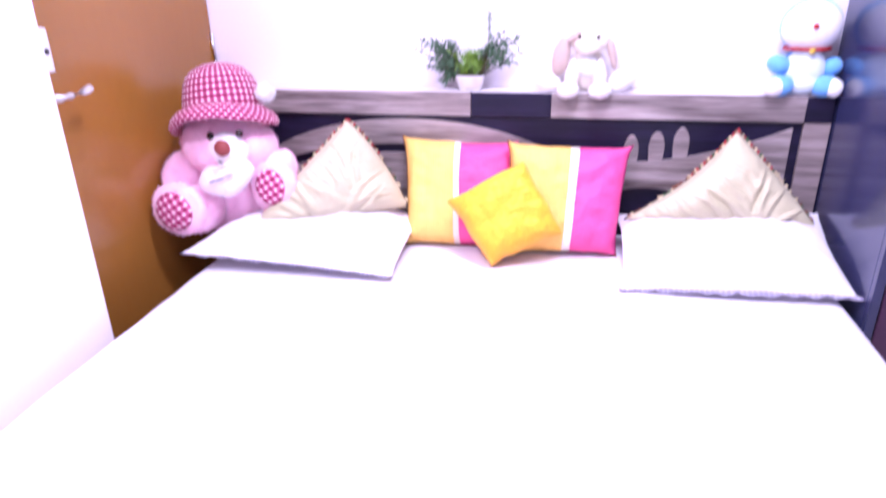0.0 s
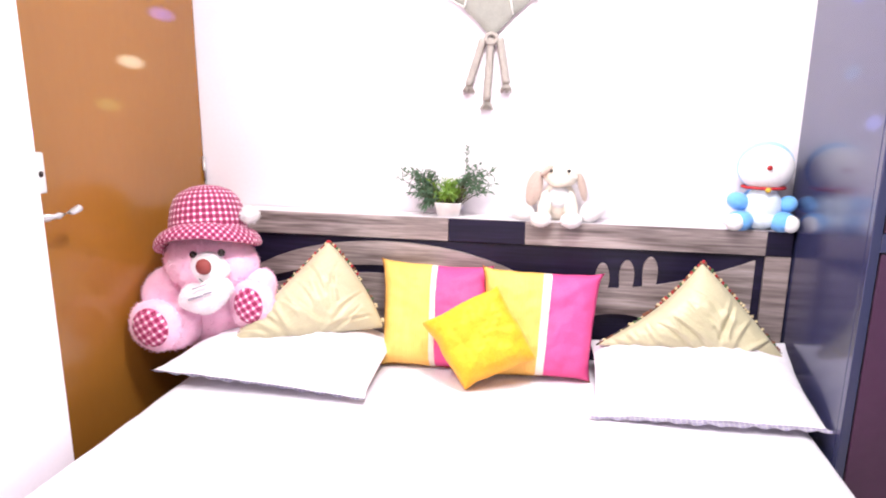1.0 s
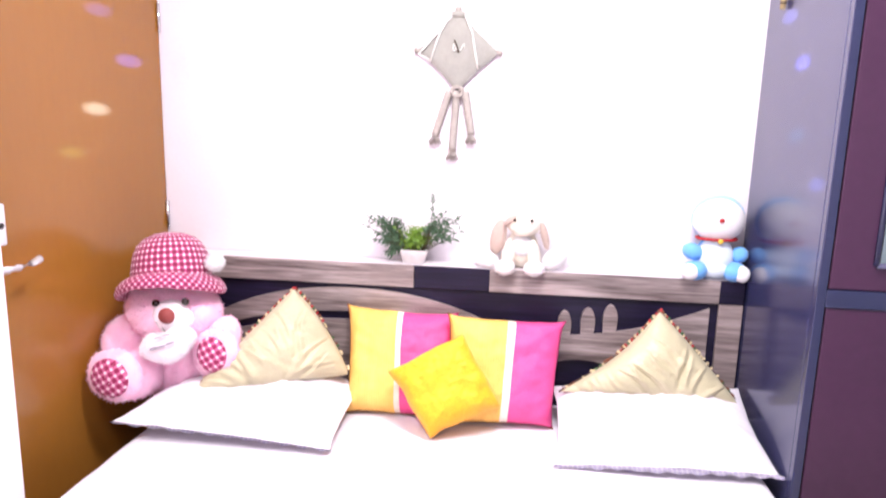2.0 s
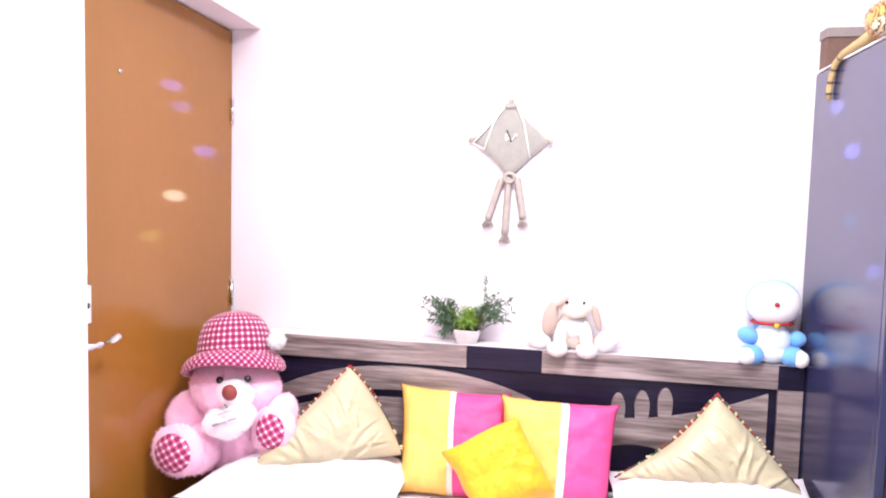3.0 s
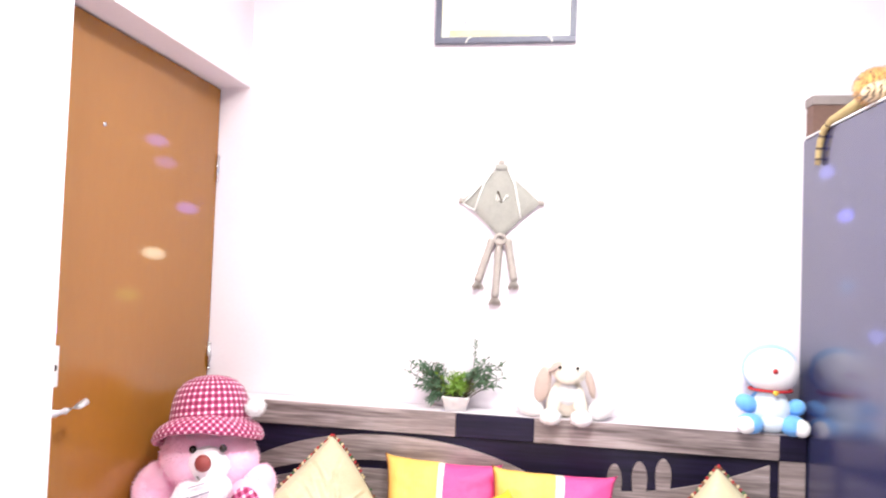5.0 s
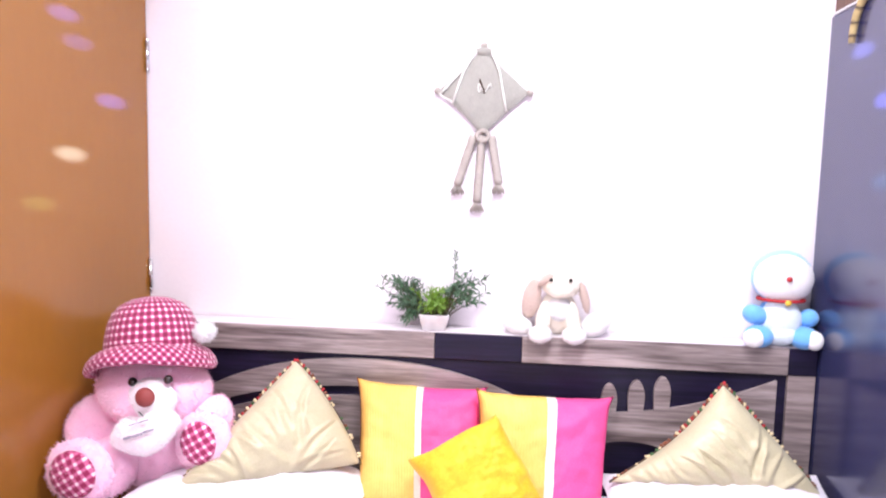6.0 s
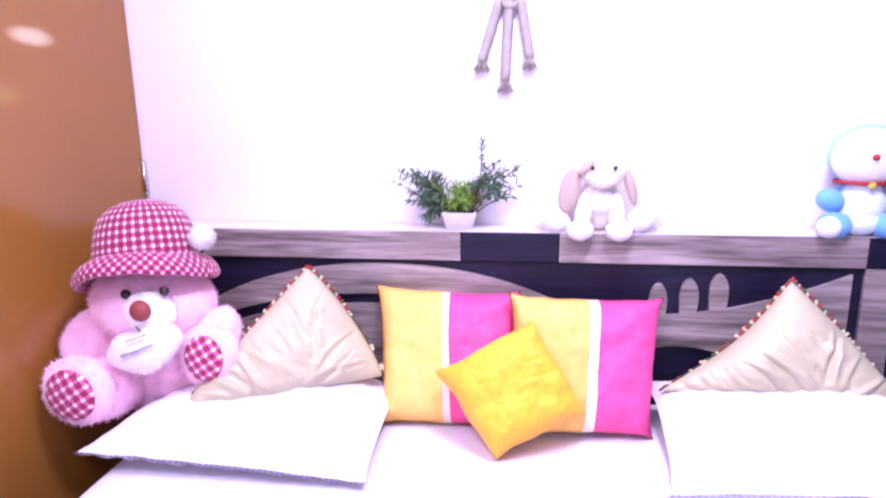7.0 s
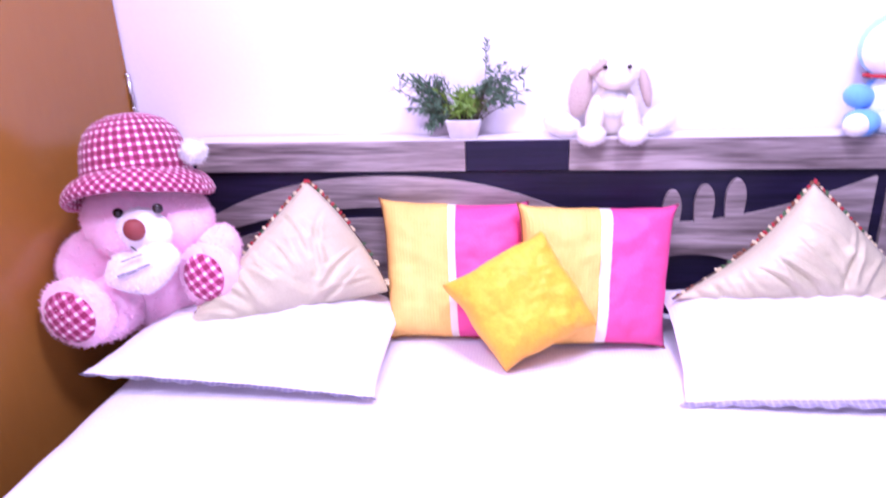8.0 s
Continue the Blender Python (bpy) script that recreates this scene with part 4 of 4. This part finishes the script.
CLUMPS = (("dark_foliage", LEAF_DARK, -0.080, 0.092, 46, 1.2, (-0.030, 0.0)), ("dark_foliage", LEAF_DARK, 0.086, 0.112, 26, 1.1, (0.022, 0.0)), ("light_foliage", LEAF_LIGHT, 0.006, 0.064, 30, 0.9, (-0.002, -0.01)))
for name, material, reach, rise, stems, spread, off in CLUMPS:
    leaves, stalks = bmesh.new(), bmesh.new()
    for _ in range(stems):
        root = Vector((-0.006 + off[0] + rng.gauss(0, 0.009), -0.060 + off[1] + rng.gauss(0, 0.008), 0.926))
        tip = root + Vector((reach * rng.uniform(0.45, 1.15) + rng.gauss(0, 0.022) * spread, -0.008 + rng.gauss(0, 0.022), rise * rng.uniform(0.42 if reach > 0 else -0.12, 1.35)))
        tip.y = min(tip.y, -0.014)
        bend = Vector((0, 0, 0.030 * rng.uniform(0.4, 1.2)))
        pts = [root * (1 - s) ** 2 + (root * 0.5 + tip * 0.5 + bend) * 2 * s * (1 - s) + tip * s * s for s in [k / 7 for k in range(8)]]
        join(stalks, tube(pts, [0.0014 - 0.0001 * k for k in range(8)], 5))
        for k in range(4 if reach > 0.05 else 2, 8):
            d = (pts[k] - pts[k - 1]).normalized()
            for _q in range(4):
                v = d * 0.8 + Vector((rng.gauss(0, 0.8), rng.gauss(0, 0.5), rng.gauss(0, 0.7)))
                leaf_blade(leaves, pts[k], v, rng.uniform(0.012, 0.030), rng.uniform(0.0016, 0.0036))
    if name == "dark_foliage" and reach > 0:
        pts = [Vector((0.020, -0.06, 0.926)), Vector((0.050, -0.06, 1.01)), Vector((0.056, -0.06, 1.135))]
        join(stalks, tube(pts, [0.0016, 0.0014, 0.0008], 5))
        for k in range(26):
            s = 0.35 + 0.65 * k / 26
            p = pts[1] * (1 - s) + pts[2] * s
            leaf_blade(leaves, p, Vector((rng.gauss(0, 0.7), rng.gauss(0, 0.4), 0.7)), 0.018, 0.0025)
    part(name, leaves, material, plant, "narrow green leaves", flat=True)
    part("stalk", stalks, STEM, plant)

# ---- on the north wall ----
hang = thing("wall_hanging", (0.122, -0.004, 1.53), "beige jute kite-shaped wall hanging with three rope tassels", "wall hanging")
KITE = ((0.126, -0.014, 1.496), (0.266, -0.014, 1.628), (0.122, -0.014, 1.766), (-0.017, -0.014, 1.631))
part("panel", puff(KITE, 0.020, 20, 0.03, 0.0012, 8.0, 2.0), JUTE, hang, "quilted jute diamond")
for kx, kz in ((0.122, 1.768), (-0.019, 1.631), (0.268, 1.628)):
    part("knot", ellipsoid((kx, -0.016, kz), (0.010, 0.009, 0.011), rough=0.003, freq=60), JUTE_PINK, hang)
for pts in (((0.100, 1.752), (0.062, 1.690), (0.045, 1.640), (0.030, 1.592)), ((0.146, 1.750), (0.172, 1.690), (0.186, 1.620), (0.196, 1.570)), ((0.062, 1.700), (0.010, 1.640), (-0.012, 1.618), (0.030, 1.596))):
    part("cord", tube([(x, -0.027, z) for x, z in pts], 0.0032, 6), CORD, hang, "thin white cord")
part("top_fold", ellipsoid((0.124, -0.018, 1.752), (0.027, 0.010, 0.013), (0, 4, 0), 0.003, 50), JUTE, hang, "rolled jute top")
part("motif", tube([(0.128 + 0.020 * math.cos(a), -0.027, 1.640 + 0.012 * math.sin(3 * a)) for a in [2 * math.pi * k / 30 for k in range(22)]], 0.0018, 6), CORD, hang, "small embroidered motif")
part("motif_stem", tube([(0.112, -0.027, 1.665), (0.122, -0.028, 1.640), (0.128, -0.027, 1.625)], 0.003, 6), SEAM, hang)
ring = [(0.126 + 0.018 * math.cos(a), -0.026, 1.494 + 0.016 * math.sin(a)) for a in [2 * math.pi * k / 20 for k in range(21)]]
part("bead_ring", tube(ring, 0.007, 8), JUTE_PINK, hang)
rng = random.Random(3)
for tx, tz, sx in ((0.050, 1.340, 0.098), (0.114, 1.287, 0.124), (0.180, 1.346, 0.153)):
    rope = [(sx + (tx - sx) * s, -0.016, 1.496 + (tz - 1.496) * s) for s in [k / 10 for k in range(11)]]
    tas = part("rope_tassel", tube(rope, [0.0122 + 0.0014 * (k % 2) for k in range(11)], 8), JUTE_PINK, hang, "thick jute rope")
    bm = bmesh.new()
    for k in range(60):
        a = rng.uniform(0, 2 * math.pi)
        r = rng.uniform(0.006, 0.027)
        join(bm, tube([(tx, -0.018, tz + 0.008), (tx + r * 0.6 * math.cos(a), -0.018 + r * 0.4 * math.sin(a), tz - 0.008), (tx + r * math.cos(a), -0.018 + 0.5 * r * math.sin(a), tz - 0.026 + rng.uniform(-0.006, 0.008))], 0.0013, 4))
    part("tuft", bm, JUTE_PINK, tas, "frayed rope end")

pic = thing("picture_frame", (0.116, -0.003, 2.205), "pale print in a thin slate grey frame", "picture")
FX0, FX1, FZ0, FZ1, FW = -0.137, 0.371, 2.205, 2.585, 0.021
part("frame_rail", box(FX0, FX1, -0.024, -0.003, FZ0, FZ0 + FW, 0.002), FRAME_GREY, pic, flat=True)
part("frame_rail", box(FX0, FX1, -0.024, -0.003, FZ1 - FW, FZ1, 0.002), FRAME_GREY, pic, flat=True)
part("frame_rail", box(FX0, FX0 + FW, -0.024, -0.003, FZ0 + FW + 0.0005, FZ1 - FW - 0.0005, 0.002), FRAME_GREY, pic, flat=True)
part("frame_rail", box(FX1 - FW, FX1, -0.024, -0.003, FZ0 + FW + 0.0005, FZ1 - FW - 0.0005, 0.002), FRAME_GREY, pic, flat=True)
part("print", box(FX0 + FW + 0.001, FX1 - FW - 0.001, -0.012, -0.004, FZ0 + FW + 0.001, FZ1 - FW - 0.001), PRINT, pic, flat=True)
part("print_ground", box(FX0 + FW + 0.03, FX1 - FW - 0.03, -0.0135, -0.0121, FZ0 + FW + 0.006, FZ0 + FW + 0.030, 0.0006), PRINT_SAND, pic, "faint sandy ground of the print", flat=True)
for k in range(9):
    px = FX0 + FW + 0.045 + 0.022 * k + 0.006 * math.sin(k * 2.3)
    part("print_mark", box(px, px + 0.010, -0.0135, -0.0121, FZ0 + FW + 0.052 + 0.006 * math.sin(k * 1.7), FZ0 + FW + 0.058 + 0.008 * abs(math.sin(k * 2.9)), 0.0005), PRINT_GREY, pic, "small grey mark of the print", flat=True)
for sx, lean in ((-0.022, 0.02), (0.288, -0.018)):
    part("string", tube([(sx, -0.026, FZ0 - 0.002), (sx + lean * 0.3, -0.027, FZ0 + 0.012), (sx + lean, -0.026, FZ0 + 0.020)], 0.0028, 6), CORD, pic, "loose white string")

# ---- wardrobe ----
WX0, WX1, WY0, WZ = 1.132, 2.05, -0.600, 1.853
ward = thing("wardrobe", (1.6, -0.30, 0.0), "blue-grey steel wardrobe with maroon doors and an arched mirror", "wardrobe")
part("body", box(WX0, WX1, WY0 + 0.022, -0.020, 0.0, WZ, 0.004), STEEL_BLUE, ward, "blue-grey enamelled steel cabinet", flat=True)
MID = (WX0 + WX1) / 2
# added black strip: gives the gap between stile and door its shade
part("gap_shade", box(WX0 + 0.0242, WX0 + 0.0300, WY0 + 0.010, WY0 + 0.0215, 0.072, WZ - 0.038), EYE_BLACK, ward, "black strip standing in for the shade in the door gap", flat=True)
for x0, x1 in ((WX0, WX0 + 0.024), (WX1 - 0.024, WX1)):
    part("stile", box(x0, x1, WY0, WY0 + 0.021, 0.0, WZ, 0.003), STEEL_BLUE, ward, flat=True)
for z0, z1 in ((WZ - 0.036, WZ), (0.934, 0.981), (0.0, 0.07)):
    part("cross_rail", box(WX0 + 0.0245, WX1 - 0.0245, WY0, WY0 + 0.021, z0, z1, 0.003), STEEL_BLUE, ward, flat=True)
for x0, x1 in ((WX0 + 0.030, MID - 0.002), (MID + 0.002, WX1 - 0.030)):
    up = part("upper_door", box(x0, x1, WY0 + 0.004, WY0 + 0.021, 0.984, WZ - 0.039, 0.003), MAROON, ward, "maroon steel door", flat=True)
    part("lower_door", box(x0, x1, WY0 + 0.004, WY0 + 0.021, 0.074, 0.931, 0.003), MAROON, ward, "maroon steel door", flat=True)
    mx0, mx1, mz0, mz1 = x0 + 0.104, x1 - 0.104, 1.050, 1.640
    cx, hw = (mx0 + mx1) / 2, (mx1 - mx0) / 2
    arch = [(mx0, mz0), (mx1, mz0), (mx1, mz1 - hw)] + [(cx + hw * math.cos(a), mz1 - hw + hw * math.sin(a)) for a in [math.pi * k / 24 for k in range(1, 24)]] + [(mx0, mz1 - hw)]
    part("mirror", prism(arch, WY0 + 0.001, WY0 + 0.004), mirror_mat, up, "arched mirror glass", flat=True)
    rim = [(x, WY0 + 0.001, z) for x, z in arch] + [(mx0, WY0 + 0.001, mz0)]
    part("mirror_frame", tube(rim, 0.0085, 8), STEEL_BLUE, up, "rounded steel bead")
    hx = x1 - 0.03 if x1 < MID + 0.01 else x0 + 0.03
    part("door_handle", tube([(hx, WY0 + 0.004, 1.28), (hx, WY0 - 0.03, 1.29), (hx, WY0 - 0.03, 1.37), (hx, WY0 + 0.004, 1.38)], 0.006, 8), CHROME, up)

bm = box(WX0 - 0.004, WX1 - 0.2, WY0 + 0.03, -0.03, WZ + 0.001, WZ + 0.006)
for v in bm.verts:
    v.co.z += 0.002 * noise.noise(v.co * 9)
solo("shelf_paper", bm, PAPER, (1.5, -0.3, WZ), "white paper sheet laid over the wardrobe top", "paper", flat=True)

cbox = thing("storage_box", (1.30, -0.057, WZ + 0.006), "brown cardboard box with a grey-brown lid on the wardrobe", "box")
part("body", box(1.136, 1.46, -0.085, -0.03, WZ + 0.006, 1.962, 0.002), CARD, cbox, flat=True)
part("lid", box(1.132, 1.465, -0.09, -0.025, 1.960, 1.990, 0.003), CARD_LID, cbox, "grey cardboard lid", flat=True)

# tiger lying on the wardrobe
tiger = thing("plush_tiger", (1.25, -0.47, WZ + 0.006), "orange plush tiger with black stripes lying on the wardrobe", "soft toy")
SHAG = dict(rough=0.002, freq=25.0, dense=30000.0, length=0.007)
plush("body", tiger, (1.205, -0.450, 1.908), (0.085, 0.075, 0.050), (0, 0, 25), TIGER, seed=61, **SHAG)
plush("haunch", tiger, (1.160, -0.440, 1.916), (0.055, 0.060, 0.054), (0, 0, 0), TIGER, seed=62, **SHAG)
plush("chest", tiger, (1.258, -0.480, 1.940), (0.060, 0.055, 0.080), (0, 8, 0), TIGER, seed=63, **SHAG)
tiger_head = plush("head", tiger, (1.262, -0.500, 2.040), (0.047, 0.050, 0.052), (0, 18, 0), TIGER_PLAIN, seed=64, label="plain orange head", **SHAG)
plush("neck", tiger, (1.258, -0.478, 1.996), (0.050, 0.042, 0.040), (0, 0, 0), TIGER, seed=65, **SHAG)
plush("chin", tiger_head, (1.250, -0.530, 2.010), (0.030, 0.020, 0.012), (0, 0, 0), CREAM, seed=66, label="pale chin", **SHAG)
muzzle = plush("muzzle", tiger_head, (1.268, -0.540, 2.022), (0.030, 0.024, 0.020), (0, 0, 0), MUZZLE, seed=67, **SHAG)
plush("nose", muzzle, (1.274, -0.564, 2.032), (0.009, 0.006, 0.007), (0, 0, 0), EYE_BLACK, rough=0.0, div=2)
ear = plush("ear", tiger_head, (1.216, -0.500, 2.050), (0.017, 0.011, 0.021), (0, -25, 0), SEAM, seed=68, label="dark ear", **SHAG)
plush("ear_lining", ear, (1.220, -0.508, 2.048), (0.009, 0.008, 0.012), (0, -25, 0), MUZZLE, rough=0.0)
plush("ear", tiger_head, (1.302, -0.492, 2.092), (0.015, 0.010, 0.020), (0, 20, 0), FRAME_GREY, seed=69, label="grey-backed ear", **SHAG)
for ex in (1.246, 1.288):
    plush("eye", tiger_head, (ex, -0.545, 2.054), (0.007, 0.005, 0.007), (0, 0, 0), EYE_BLACK, rough=0.0, div=2)
for mx, mz, lean in ((1.232, 2.040, 25), (1.229, 2.026, 5), (1.299, 2.044, -25), (1.300, 2.030, -5), (1.256, 2.080, 60), (1.280, 2.082, -60)):
    plush("stripe", tiger_head, (mx, -0.524 if mz < 2.07 else -0.532, mz), (0.011, 0.008, 0.0028), (0, lean, 0), SEAM, rough=0.0, div=2)
plush("hind_leg", tiger, (1.150, -0.500, 1.886), (0.055, 0.048, 0.030), (0, 0, 20), TIGER_PALE, seed=70, **SHAG)
plush("front_leg", tiger, (1.245, -0.545, 1.882), (0.078, 0.028, 0.024), (0, 0, -8), TIGER_PALE, seed=71, **SHAG)
front = plush("front_leg", tiger, (1.350, -0.540, 1.882), (0.100, 0.028, 0.024), (0, 0, 8), TIGER_PALE, seed=72, **SHAG)
plush("paw", front, (1.330, -0.548, 1.900), (0.036, 0.026, 0.020), (0, 0, 0), CREAM, seed=73, label="cream paw", **SHAG)
run = [(1.165, -0.400, 1.905), (1.140, -0.330, 1.885), (1.128, -0.250, 1.872), (1.122, -0.205, 1.852), (1.121, -0.180, 1.815), (1.121, -0.170, 1.780), (1.121, -0.166, 1.748)]
bm = tube(run, [0.018, 0.014, 0.012, 0.0105, 0.010, 0.0095, 0.008], 10)
bm.normal_update()
fuzz(bm, 700, 0.006, None, 74, 0.0010, 0.6)
tail = part("tail", bm, TAIL, tiger, "striped tail hanging over the edge")
for k in range(1, 6):
    a, b = Vector(run[k]), Vector(run[k + 1])
    p, d = a.lerp(b, 0.45), (b - a).normalized()
    part("tail_ring", tube([p - d * 0.0035, p + d * 0.0035], 0.0118 - 0.0004 * k, 10), SEAM, tail)

# ---- floor tiles ----
tile = bpy.data.meshes.new("tile")
bm = box(-0.1985, 0.1985, -0.1985, 0.1985, -0.004, 0.0, 0.001, 1)
bm.to_mesh(tile)
bm.free()
tile.materials.append(TILE)
for i in range(9):
    for j in range(9):
        ob = new("tile", tile)
        ob.parent = floor
        ob.location = Vector((-1.05 + 0.4 * i, -3.1 + 0.4 * j, 0.0)) - floor.location
